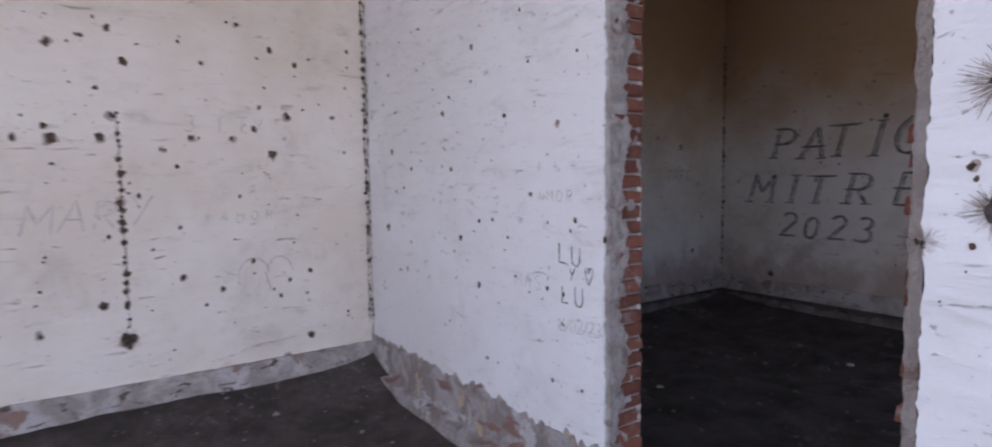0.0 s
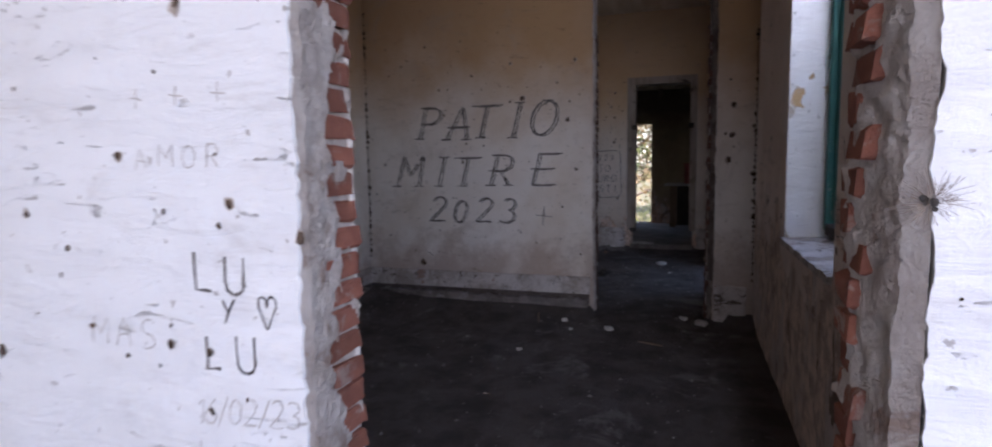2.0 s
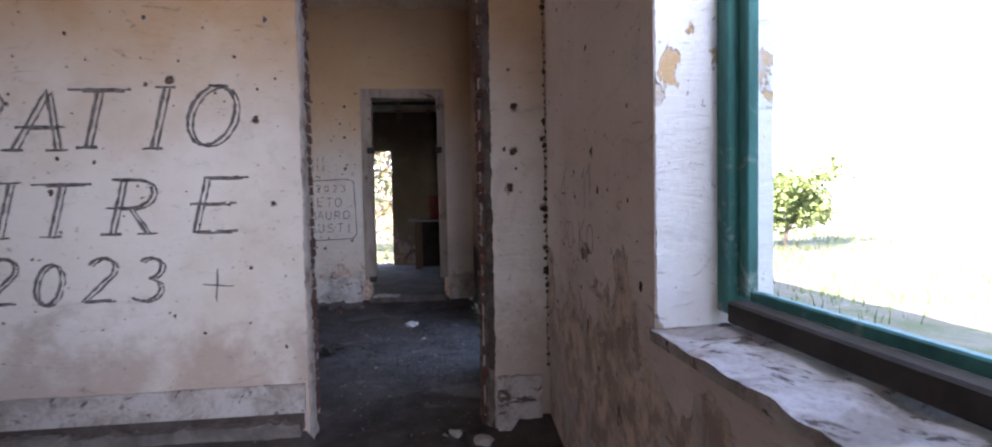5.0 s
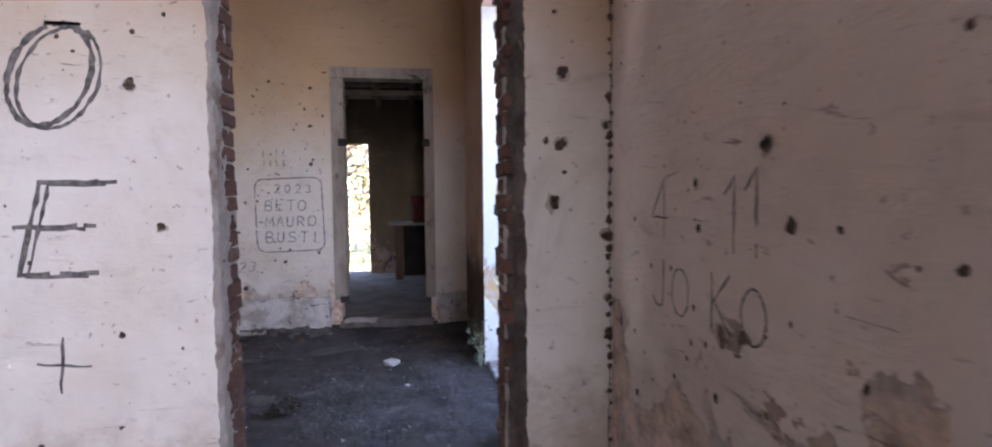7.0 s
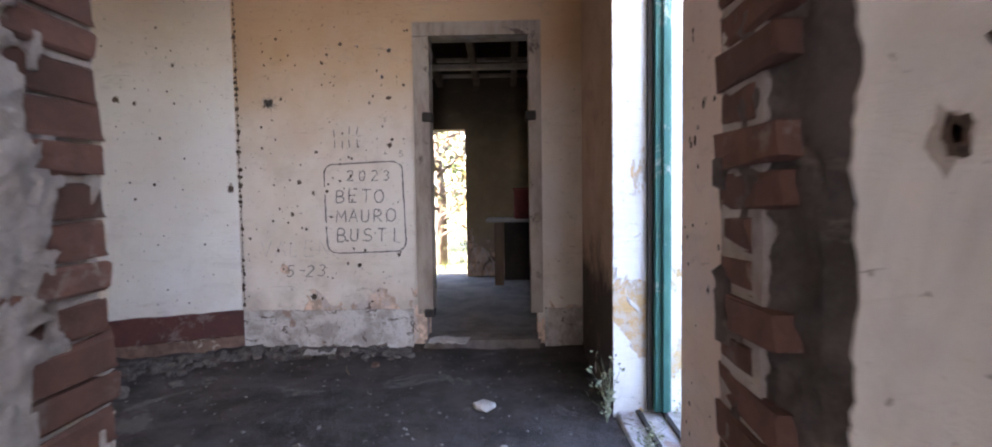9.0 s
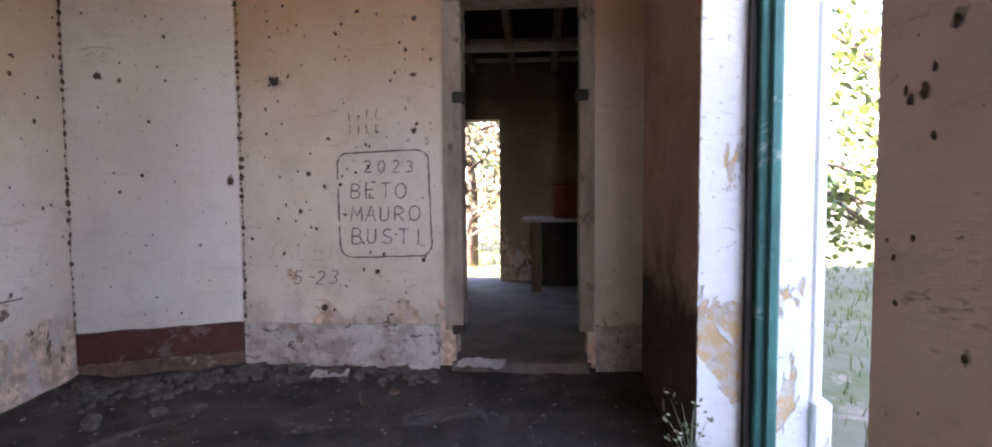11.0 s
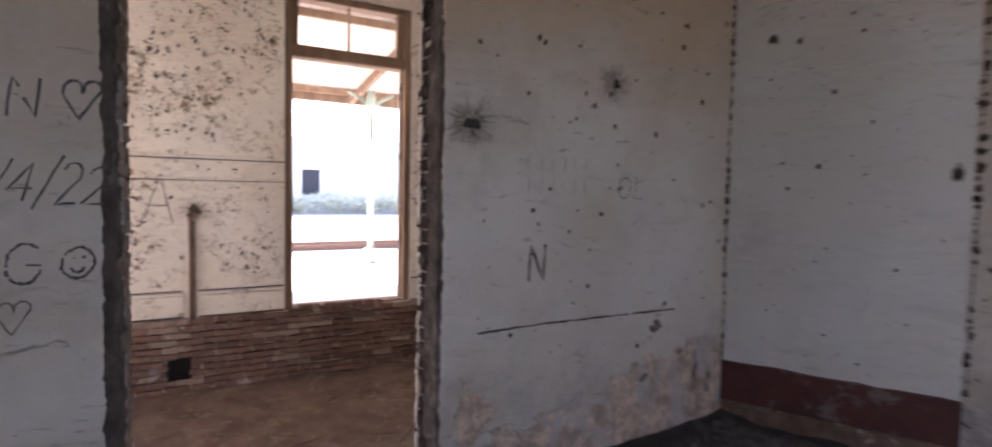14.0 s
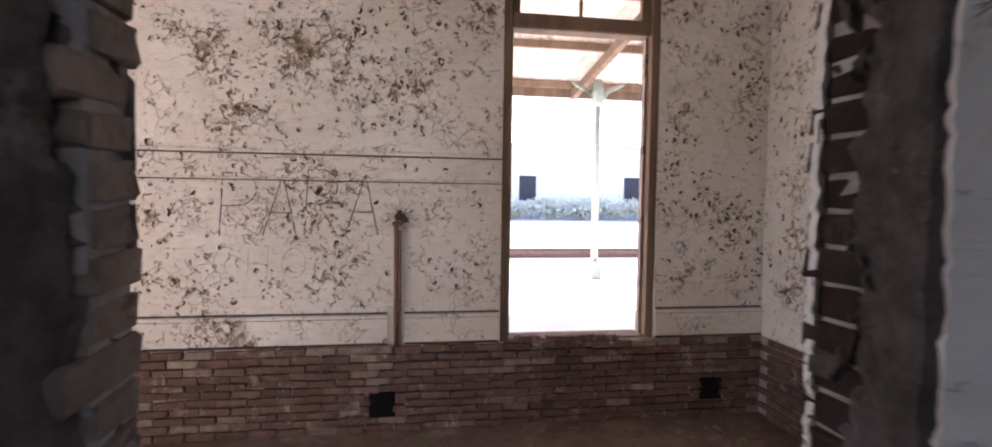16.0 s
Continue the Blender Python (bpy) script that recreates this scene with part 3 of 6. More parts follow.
# ---- broken brick jambs (bricks themselves come last) ----
def brick_mesh(name, sx, sy, sz, material, seed):
    """A worn brick of about 44 triangles, centred, with chipped corners."""
    rnd = random.Random(seed)
    bm = boxes((-sx / 2, -sy / 2, -sz / 2, sx / 2, sy / 2, sz / 2))
    bmesh.ops.bevel(bm, geom=bm.edges[:], offset=min(sx, sy, sz) * 0.11, segments=1, affect="EDGES")
    for v in bm.verts:
        v.co += Vector([rnd.uniform(-1, 1) * a for a in (sx * 0.05, sy * 0.06, sz * 0.09)])
    return mesh_of(name, bm, material)


def broken_jamb(wall, along, u0, u1, side, d0, d1, z0, z1, cover, seed, label, material):
    """Render left on a jamb, u0 at the front and u1 at the back: it covers the front part and breaks off to show bricks."""
    cols, rows = int((d1 - d0) / 0.011), int((z1 - z0) / 0.014)
    bm, grid = bmesh.new(), []
    for i in range(rows + 1):
        z = z0 + (z1 - z0) * i / rows
        line = []
        for j in range(cols + 1):
            q = j / cols
            d = d0 + 0.004 + (d1 - d0 - 0.008) * q
            n = noise.noise((d * 8, z * 3.2, seed)) + 0.6 * noise.noise((d * 19, z * 15, seed + 5)) + 0.35 * noise.noise((d * 45, z * 45, seed + 9))
            k = min(1.0, max(0.0, (cover - q + 0.30 * n) / 0.05 + 0.4))
            h = -0.022 + 0.036 * k + (0.004 + 0.006 * k) * noise.noise((d * 26, z * 26, seed + 2)) + 0.005 * noise.noise((d * 80, z * 70, seed + 3))
            if noise.noise((d * 22, z * 12, seed + 14)) > 0.28:
                h = max(h, 0.008)
            if j in (0, cols):
                h = -0.02
            u = u0 + (u1 - u0) * q + side * h
            line.append(bm.verts.new((d, u, z) if along == "y" else (u, d, z)))
        grid.append(line)
    for p, q in zip(grid, grid[1:]):
        for j in range(cols):
            bm.faces.new((p[j], p[j + 1], q[j + 1], q[j]))
    part("render_remnant", bm, material, wall, label)


# sooty render, darkened further to put the backlit jambs' shade into the colour
M_SOOT_AND_SHADE = rough_stuff("sooty_shaded_render", (0.21, 0.17, 0.15), (0.10, 0.08, 0.068), 8, 0.95, 1.0, 0.03, spots=(0.31, 0.26, 0.22))
broken_jamb(wall_1, "y", 1.687, 1.687, -1, A0, A1, -0.05, 3.05, 0.52, 3, "cracked grey render", M_JAMB)
broken_jamb(wall_1, "y", 0.600, 0.652, +1, A0, A1, -0.05, 3.05, 0.72, 5, "cracked grey render", M_JAMB)
broken_jamb(wall_2, "y", 1.797, 1.797, -1, B0, B1, -0.05, 3.1, 0.42, 7, "cracked grey render", M_JAMB)
broken_jamb(wall_2, "y", 0.712, 0.772, +1, B0, B1, -0.05, 3.1, 0.55, 9, "cracked sooty render with shade in its colour", M_SOOT_AND_SHADE)
broken_jamb(wall_4, "x", 7.218, 7.268, +1, N0, N1, -0.05, 3.1, 0.50, 11, "cracked sooty render with shade in its colour", M_SOOT_AND_SHADE)
broken_jamb(wall_4, "x", 8.375, 8.386, -1, N0, N1, -0.05, 3.1, 0.55, 13, "cracked sooty render with shade in its colour", M_SOOT_AND_SHADE)


# ---- skirtings ----
def skirting(name, along, u0, u1, face, out, z0, z1, material, label, ragtop=0.006, deep=0.022):
    bm = slab(along, u0, u1, min(face, face + out * deep), max(face, face + out * deep), z0, z1 - 0.012, top=ragtop, seed=int(u0 * 10) % 17)
    return thing(name, bm, material, label, "skirting", "structure")


skirting("baseboard_1", "x", -3.2, A0, L1, -1, 0.0, 0.36, M_SKIRT, "chipped grey cement skirting")
skirting("baseboard_2", "y", 1.72, L1, A0, -1, -0.05, 0.42, M_ERODED, "crumbling plaster footing with bricks laid bare", 0.055, 0.010)
skirting("baseboard_14", "y", 1.95, L1, A0 - 0.012, -1, -0.05, 0.16, M_ERODED, "broken cement ledge at the foot of the wall", 0.03, 0.06)
skirting("baseboard_3", "x", A1, B0, L2, -1, 0.20, 0.38, M_SKIRT, "chipped pale cement skirting")
skirting("baseboard_4", "y", 1.82, L2, B0, -1, 0.20, 0.38, M_SKIRT, "chipped pale cement skirting")
skirting("baseboard_5", "y", 0.42, 0.69, B0, -1, -0.05, 0.36, M_SKIRT, "broken cement skirting on a pier", 0.02, 0.04)
skirting("baseboard_6", "y", 1.95, 3.44, C0, -1, 0.0, 0.41, M_SKIRT, "flaking grey cement skirting", 0.015)
skirting("baseboard_7", "y", 0.48, 0.80, C0, -1, 0.0, 0.41, M_SKIRT, "flaking grey cement skirting", 0.015)
M_LEDGE = rough_stuff("dirty_cement_ledge", (0.30, 0.265, 0.245), (0.17, 0.145, 0.13), 6, 0.95, 1.0, 0.03, spots=(0.46, 0.43, 0.41))
M_DARK_STRIP = rough_stuff("dark_brown_strip", (0.16, 0.13, 0.115), (0.09, 0.072, 0.062), 8, 0.95, 1.0, 0.03)
# dark brown strips that fill the recess between skirting and ledge
skirting("trim_2", "y", 1.83, L2 - 0.01, B0, -1, 0.10, 0.215, M_DARK_STRIP, "dark brown strip between skirting and ledge", 0.0, 0.008)
skirting("trim_3", "x", A1 + 0.01, B0 - 0.01, L2, -1, 0.10, 0.215, M_DARK_STRIP, "dark brown strip between skirting and ledge", 0.0, 0.008)
# ledge of loose render under the skirting
skirting("ledge_1", "y", 1.84, L2, B0 - 0.002, -1, -0.05, 0.165, M_LEDGE, "broken cement ledge along the floor", 0.03, 0.07)
skirting("ledge_2", "x", A1 + 0.02, B0, L2 - 0.002, -1, -0.05, 0.175, M_LEDGE, "broken cement ledge along the floor", 0.03, 0.07)


def slanted(name, z0, z1, deep, material, label):
    a, b = Vector((10.17, N0, 0)), Vector((C0, 3.45, 0))
    out = Vector((a.y - b.y, b.x - a.x, 0)).normalized() * -1
    bm = bmesh.new()
    n = 14
    vs = []
    for i in range(n):
        p = a.lerp(b, i / (n - 1))
        w = 0.010 * noise.noise((i * 1.7, z1, 0))
        vs.append([bm.verts.new(p + out * d + Vector((0, 0, z))) for d, z in ((0, z0), (deep, z0), (deep, z1 + w), (0, z1 + w))])
    for p, q in zip(vs, vs[1:]):
        for k in range(4):
            bm.faces.new((p[k], p[(k + 1) % 4], q[(k + 1) % 4], q[k]))
    bm.faces.new(vs[0]), bm.faces.new(vs[-1])
    bmesh.ops.recalc_face_normals(bm, faces=bm.faces[:])
    return thing(name, bm, material, label, "skirting", "structure")


slanted("baseboard_8", 0.19, 0.41, 0.025, M_MAROON, "peeling maroon painted skirting board")
slanted("baseboard_9", -0.05, 0.185, 0.012, M_BRICK_DIRTY, "whitewashed brick footing")

# ---- window of the second room ----
window_1 = empty("window_1", (W0, 0.11, WZ0), "worn green wooden window frame without glass", "window", "structure")


def child_of(parent, name, bm, material, label="", smooth=False):
    """A part whose mesh is laid out in world coordinates."""
    ob = part(name, bm, material, parent, label, smooth=smooth)
    ob.matrix_parent_inverse = parent.matrix_world.inverted()
    return ob


child_of(window_1, "jamb", boxes((W1 - 0.075, 0.06, WZ0 + 0.03, W1 - 0.008, 0.15, WZ1), bevel=0.006), M_GREEN)
child_of(window_1, "jamb", boxes((W0 + 0.008, 0.06, WZ0 + 0.03, W0 + 0.075, 0.15, WZ1), bevel=0.006), M_GREEN)
child_of(window_1, "stile", boxes((W1 - 0.13, 0.075, WZ0 + 0.09, W1 - 0.08, 0.115, WZ1 - 0.07), bevel=0.005), M_GREEN)
child_of(window_1, "bottom_rail", boxes((W0 + 0.08, 0.055, WZ0 + 0.005, W1 - 0.08, 0.155, WZ0 + 0.075), bevel=0.008), M_DARKWOOD_SHADE, "dark rotten bottom rail")
child_of(window_1, "glazing_bar", boxes((W0 + 0.08, 0.08, WZ0 + 0.08, W1 - 0.135, 0.11, WZ0 + 0.115), bevel=0.005), M_GREEN)
child_of(window_1, "head", boxes((W0 + 0.08, 0.06, WZ1 - 0.07, W1 - 0.08, 0.15, WZ1 - 0.004), bevel=0.006), M_GREEN)
# crumbling sill
bm = terrain(W0 + 0.008, W1 - 0.008, SOUT, S2 + 0.02, 0.035, lambda x, y: WZ0 - 0.012 - 0.05 * max(0, y - 0.12) + 0.012 * noise.noise((x * 9, y * 9, 1)) + 0.006 * noise.noise((x * 30, y * 30, 1)))
top = bm.faces[:]
ext = bmesh.ops.extrude_face_region(bm, geom=top)
for v in [g for g in ext["geom"] if isinstance(g, bmesh.types.BMVert)]:
    v.co.z = WZ0 - 0.06
bmesh.ops.recalc_face_normals(bm, faces=bm.faces[:])
window_sill = thing("window_sill", bm, M_SKIRT, "crumbling grey cement window sill", "sill", "structure")

# ---- garden door of the third room ----
door_1 = empty("door_1", (D1, 0.2, 0.0), "worn green door frame open to the garden", "door frame", "structure")
child_of(door_1, "jamb", boxes((D1 - 0.095, 0.13, 0.06, D1 - 0.008, 0.23, 3.04), bevel=0.006), M_GREEN)
child_of(door_1, "door_stop", boxes((D1 - 0.055, 0.235, 0.06, D1 - 0.010, 0.262, 3.04)), M_DARKWOOD_SHADE, "black gap strip")
child_of(door_1, "inner_strip", boxes((D1 - 0.13, 0.15, 0.07, D1 - 0.10, 0.19, 3.04), bevel=0.004), M_GREEN)
child_of(door_1, "head", boxes((D0 + 0.01, 0.13, 3.045, D1 - 0.01, 0.23, 3.095), bevel=0.006), M_GREEN)
threshold = thing("threshold", boxes((D0 + 0.01, SOUT + 0.01, -0.2, D1 - 0.01, S3 - 0.02, 0.035), bevel=0.012), M_SKIRT, "worn cement threshold with weeds", "threshold", "structure")
for y in (0.15, 0.30):
    part("groove", boxes((D0 + 0.03, y, 0.034, D1 - 0.03, y + 0.035, 0.055), bevel=0.006), M_DARKWOOD_SHADE, threshold, "black rotten sill timber")
plinth = thing("pilaster", boxes((D1 - 0.01, -0.11, -0.2, D1 + 0.35, SOUT - 0.004, 3.3), (D1 - 0.05, -0.14, -0.2, D1 + 0.39, SOUT - 0.004, 0.40), bevel=0.012), M_REVEAL, "white outside pilaster with a plinth", "pilaster", "structure")

# ---- framed doorway to the dark room ----
door_2 = empty("door_2", (C0, 1.3, 0.1), "battered plastered door surround with sooty head", "door frame", "structure")
M_FRAME = rough_stuff("dirty_grey_paint", (0.36, 0.30, 0.25), (0.22, 0.17, 0.14), 6, 0.8, 0.6, 0.008, (1, 1, 0.3), spots=(0.10, 0.075, 0.06))
child_of(door_2, "jamb", slab("y", 1.77, 1.905, C0 - 0.02, C1 - 0.03, 0.36, 2.74, left=0.006, seed=3), M_FRAME)
child_of(door_2, "jamb", slab("y", 0.815, 0.92, C0 - 0.02, C1 - 0.03, 0.36, 2.74, right=0.006, seed=5), M_FRAME)
child_of(door_2, "head", slab("y", 0.815, 1.905, C0 - 0.02, C1 - 0.03, 2.745, 2.86, seed=6), M_FRAME)
for y, k in ((1.745, 1), (0.86, 2)):
    child_of(door_2, "hinge_block", boxes((C0 - 0.035, y, 2.02, C0 + 0.08, y + 0.09, 2.10), bevel=0.01), M_DARKWOOD_SHADE, "charred timber block")
child_of(door_2, "foot_block", boxes((C0 - 0.035, 1.76, 0.33, C0 + 0.08, 1.85, 0.40), bevel=0.01), M_DARKWOOD_SHADE, "charred timber block")
step = thing("doorstep", slab("y", 0.84, 1.85, C0 - 0.03, C1 + 0.05, -0.05, 0.125, left=0.02, right=0.02, seed=8), rough_stuff("dirty_cement", (0.20, 0.17, 0.15), (0.11, 0.09, 0.08), 5, 0.95, 0.9, 0.02), "worn cement doorstep", "step", "structure")

# ---- dark room ----
def plank(name, at, size, label, category, material=M_BEAM, kind="structure", rot=0.0):
    bm = boxes((-size[0] / 2, -size[1] / 2, -size[2] / 2, size[0] / 2, size[1] / 2, size[2] / 2), bevel=min(size) * 0.12)
    ob = thing(name, bm, material, label, category, kind)
    ob.matrix_world = pose(*at, 0, 0, rot)
    return ob


rafter = None
for i in range(8):
    y = 0.45 + 0.55 * i
    if rafter is None:
        bm = boxes((-1.75, -0.045, -0.07, 1.75, 0.045, 0.07), bevel=0.012)
        rafter = thing("rafter", bm, M_BEAM, "smoke-blackened roof rafter", "rafter", "structure", "rafters of the dark room")
        rafter.matrix_world = pose(C1 + 1.8, y, 3.25, 0, 7, 0)
    else:
        copy_thing(rafter, pose(C1 + 1.8, y, 3.25, 0, 7, 0))
for x, z in ((11.6, 3.45), (12.6, 3.32), (13.6, 3.20), (14.3, 3.12)):
    plank("purlin", (x, 2.45, z), (0.07, 4.6, 0.05), "pale split roof purlin", "purlin", M_PALEWOOD)
plank("tie_beam", (13.2, 2.45, 3.02), (0.10, 4.6, 0.07), "pale timber tie beam", "beam", M_PALEWOOD)
bench = empty("workbench", (13.9, 0.95, F4), "old wooden workbench with a pale top", "bench")
child_of(bench, "top", boxes((13.55, 0.15, 0.98, 14.25, 1.42, 1.02), bevel=0.006), M_STONE, "pale dusty top")
for x, y in ((13.58, 1.18), (13.58, 0.2), (14.15, 1.18), (14.15, 0.2)):
    child_of(bench, "leg", boxes((x, y, F4, x + 0.09, y + 0.12, 0.978), bevel=0.008), M_WOOD)
child_of(bench, "back_panel", boxes((14.05, 0.33, F4, 14.09, 1.17, 0.975)), M_DARKWOOD_SHADE, "black panel below")
chest = empty("crate", (13.9, 0.6, 1.02), "dark red painted crate on the workbench", "crate")
child_of(chest, "body", boxes((13.68, 0.28, 1.022, 14.2, 1.02, 1.42), bevel=0.012), M_CRATE)
child_of(chest, "lid", boxes((13.66, 0.26, 1.424, 14.22, 1.04, 1.455), bevel=0.008), M_CRATE)

# ---- platform room fittings ----
door_3 = empty("door_3", (8.5, P0, 0.05), "tall weathered station door frame with a transom light", "door frame", "structure")
DX0, DX1 = 8.52, 9.92
child_of(door_3, "jamb", boxes((DX0, P0 + 0.02, 0.05, DX0 + 0.075, P1 - 0.12, 3.42), bevel=0.008), M_WOOD)
child_of(door_3, "jamb", boxes((DX1 - 0.075, P0 + 0.02, 0.05, DX1, P1 - 0.12, 3.42), bevel=0.008), M_WOOD)
child_of(door_3, "transom_rail", boxes((DX0 + 0.077, P0 + 0.03, 2.74, DX1 - 0.077, P1 - 0.13, 2.87), bevel=0.012), M_WOOD)
child_of(door_3, "head", boxes((DX0 + 0.077, P0 + 0.03, 3.35, DX1 - 0.077, P1 - 0.13, 3.418), bevel=0.008), M_WOOD)
child_of(door_3, "mullion", boxes((9.20, P0 + 0.08, 2.873, 9.225, P0 + 0.12, 3.348), bevel=0.004), M_WOOD)
child_of(door_3, "transom_sash", boxes((DX0 + 0.08, P0 + 0.07, 2.873, DX0 + 0.15, P0 + 0.13, 3.348), (DX1 - 0.15, P0 + 0.07, 2.873, DX1 - 0.08, P0 + 0.13, 3.348)), M_WOOD)
child_of(door_3, "sill", boxes((DX0 + 0.077, P0 + 0.005, 0.03, DX1 - 0.077, P1 - 0.1, 0.085), bevel=0.01), M_WOOD)
child_of(door_3, "stop", boxes((DX0 + 0.077, P0 + 0.1, 0.09, DX0 + 0.10, P0 + 0.15, 2.735), (DX1 - 0.10, P0 + 0.1, 0.09, DX1 - 0.077, P0 + 0.15, 2.735)), M_FRAME)
for x0, x1, k in ((4.0, 7.58, 1), (7.70, 8.515, 2), (9.925, PX, 3)):
    b = thing("baseboard_%d" % (9 + k), boxes((x0, P0 - 0.022, 0.085, x1, P0 - 0.002, 0.29), (x0, P0 - 0.034, 0.294, x1, P0 - 0.002, 0.325), bevel=0.005), M_FLAKY, "pale wooden skirting board with a moulded top", "skirting", "structure")
    # thin dark strips along both edges of the board
    part("dark_line", boxes((x0 + 0.01, P0 - 0.012, 0.327, x1 - 0.01, P0 - 0.001, 0.340)), M_DARKWOOD_SHADE, b, "thin dark strip above the board")
    part("bottom_dark_line", boxes((x0 + 0.01, P0 - 0.026, 0.070, x1 - 0.01, P0 - 0.001, 0.083)), M_DARKWOOD_SHADE, b, "thin dark strip below the board")
trim_1 = thing("trim_1", boxes((4.0, P0 - 0.016, 1.63, 8.515, P0 - 0.002, 1.66), (4.0, P0 - 0.01, 1.42, 8.515, P0 - 0.002, 1.44), bevel=0.004), M_FLAKY, "thin plaster dado mouldings", "moulding", "structure")
# the shade under each moulding, put in as a thin dark strip
part("dark_line", boxes((4.0, P0 - 0.010, 1.618, 8.515, P0 - 0.001, 1.629), (4.0, P0 - 0.007, 1.411, 8.515, P0 - 0.001, 1.419)), M_DARKWOOD_SHADE, trim_1, "dark strip painting the shade under the moulding")
pipe = empty("pipe", (7.64, P0 - 0.03, 0.05), "rusty conduit rising up the wall", "pipe")
bm = bmesh.new()
tube(bm, [(7.645, P0 - 0.035, 0.02), (7.642, P0 - 0.035, 0.5), (7.64, P0 - 0.034, 1.10)], 0.019, 10)
child_of(pipe, "tube", bm, M_RAIL, smooth=True)
bm = bmesh.new()
tube(bm, [(7.672, P0 - 0.03, 0.02), (7.668, P0 - 0.03, 1.02)], 0.012, 8)
child_of(pipe, "tube", bm, M_FRAME, "pale second tube", smooth=True)
child_of(pipe, "bracket", boxes((7.605, P0 - 0.05, 1.06, 7.69, P0 - 0.003, 1.09), bevel=0.004), M_RAIL)

# ---- platform side ----
canopy = empty("platform_canopy", (10, 11, 3.4), "corrugated iron platform canopy on timber rafters", "canopy", "structure")
bm = bmesh.new()
CX0, CX1, CY0, CY1 = -2.0, 26.0, P1, 13.6


def canopy_z(y):
    return 4.05 - 0.165 * (y - P1)


prev = None
n = int((CX1 - CX0) / 0.038)
for i in range(n + 1):
    x = CX0 + (CX1 - CX0) * i / n
    dz = 0.018 * math.sin(i * math.pi / 2)
    cur = [bm.verts.new((x, y, canopy_z(y) + dz)) for y in (CY0, CY1)]
    if prev:
        bm.faces.new((prev[0], cur[0], cur[1], prev[1]))
    prev = cur
child_of(canopy, "roofing", bm, M_TIN, "rust-streaked corrugated sheets", True)
for y in (P1 + 0.06, 10.4, 11.9, 13.45):
    child_of(canopy, "purlin", boxes((CX0, y, canopy_z(y) - 0.14, CX1, y + 0.07, canopy_z(y) - 0.03)), M_WOOD)
for i in range(10):
    x = -1.0 + 2.9 * i
    bm = boxes((x, CY0, 0, x + 0.09, CY1, 0.14))
    for v in bm.verts:
        v.co.z += canopy_z(v.co.y) - 0.285
    child_of(canopy, "rafter", bm, M_WOOD)
child_of(canopy, "fascia", boxes((CX0, CY1, canopy_z(CY1) - 0.26, CX1, CY1 + 0.03, canopy_z(CY1) + 0.02)), M_WOOD)


def platform_post(x, y):
    post = empty("canopy_post", (x, y, 0.02), "slender green iron platform post with bracketed head", "post", group="posts of the canopy")
    h = canopy_z(y) - 0.29
    bm = bmesh.new()
    tube(bm, [(x, y, 0.3), (x, y, h)], [0.055, 0.045], 12)
    child_of(post, "shaft", bm, M_STEEL, smooth=True)
    child_of(post, "base", boxes((x - 0.1, y - 0.1, 0.02, x + 0.1, y + 0.1, 0.30), bevel=0.02), M_STEEL)
    bm = bmesh.new()
    tube(bm, [(x, y, h - 0.42), (x, y, h - 0.36), (x, y, h - 0.22), (x, y, h)], [0.05, 0.085, 0.10, 0.06], 12)
    child_of(post, "capital", bm, M_STEEL, smooth=True)
    for dx in (-1, 1):
        bm = bmesh.new()
        tube(bm, [(x + dx * 0.05, y, h - 0.34), (x + dx * 0.16, y, h - 0.18), (x + dx * 0.42, y, h - 0.06)], [0.05, 0.04, 0.025], 8)
        child_of(post, "bracket", bm, M_STEEL, smooth=True)


platform_post(10.75, 12.6)
platform_post(4.9, 12.6)
platform_post(16.6, 12.6)
M_BALLAST = rough_stuff("pale_ballast", (0.62, 0.58, 0.52), (0.50, 0.46, 0.41), 5, 0.95, 0.8, 0.03)
# stretched out to the shed and kept pale, to throw sunlight onto its wall
thing("track_bed", boxes((-60, 17.0, -1.0, 90, 58.5, -0.86)), M_BALLAST, "pale gravel track bed, widened to bounce light", "track bed", "structure")
for y in (18.6, 20.05, 23.6, 25.05):
    thing("rail", boxes((-60, y, -0.80, 90, y + 0.07, -0.66), (-60, y - 0.04, -0.86, 90, y + 0.11, -0.80)), M_RAIL, "rusty railway rail on pale ballast", "rail", "structure", "rails")
shed = empty("goods_shed", (26, 60, -0.9), "long pale goods shed across the tracks", "building")
shed_wall = child_of(shed, "wall", boxes((-10, 60, -0.95, 70, 60.3, 6.2)), M_CONCRETE)
child_of(shed, "roof", boxes((-11, 59.6, 6.2, 71, 66, 6.4)), M_TIN)
for i in range(6):
    x = 19.5 + 10.9 * (i - 1)
    w = child_of(shed, "window", boxes((x, 59.93, 0.85, x + 1.7, 59.99, 3.3)), M_VOID, "dark broken window")
    for nm, za, zb in (("lintel", 3.31, 3.45), ("sill", 0.74, 0.84)):
        part(nm, boxes((x - 0.12, 59.88, za, x + 1.82, 59.99, zb)), M_CONCRETE, w)


# ---- wall marks: pits, chips, smoke bursts, charcoal writing ----
class Face:
    """A wall face: a corner, the way to the right as one looks at it, and the way out of the wall."""

    def __init__(self, at, right, out):
        self.at, self.right, self.out = Vector(at), Vector(right).normalized(), Vector(out).normalized()

    def p(self, u, z, off=0.0025):
        q = self.at + self.right * u + self.out * off
        return Vector((q.x, q.y, z))


def on_y(face):       # a face at constant x, looking towards -x; u is -y
    return Face((face, 0, 0), (0, -1, 0), (-1, 0, 0))


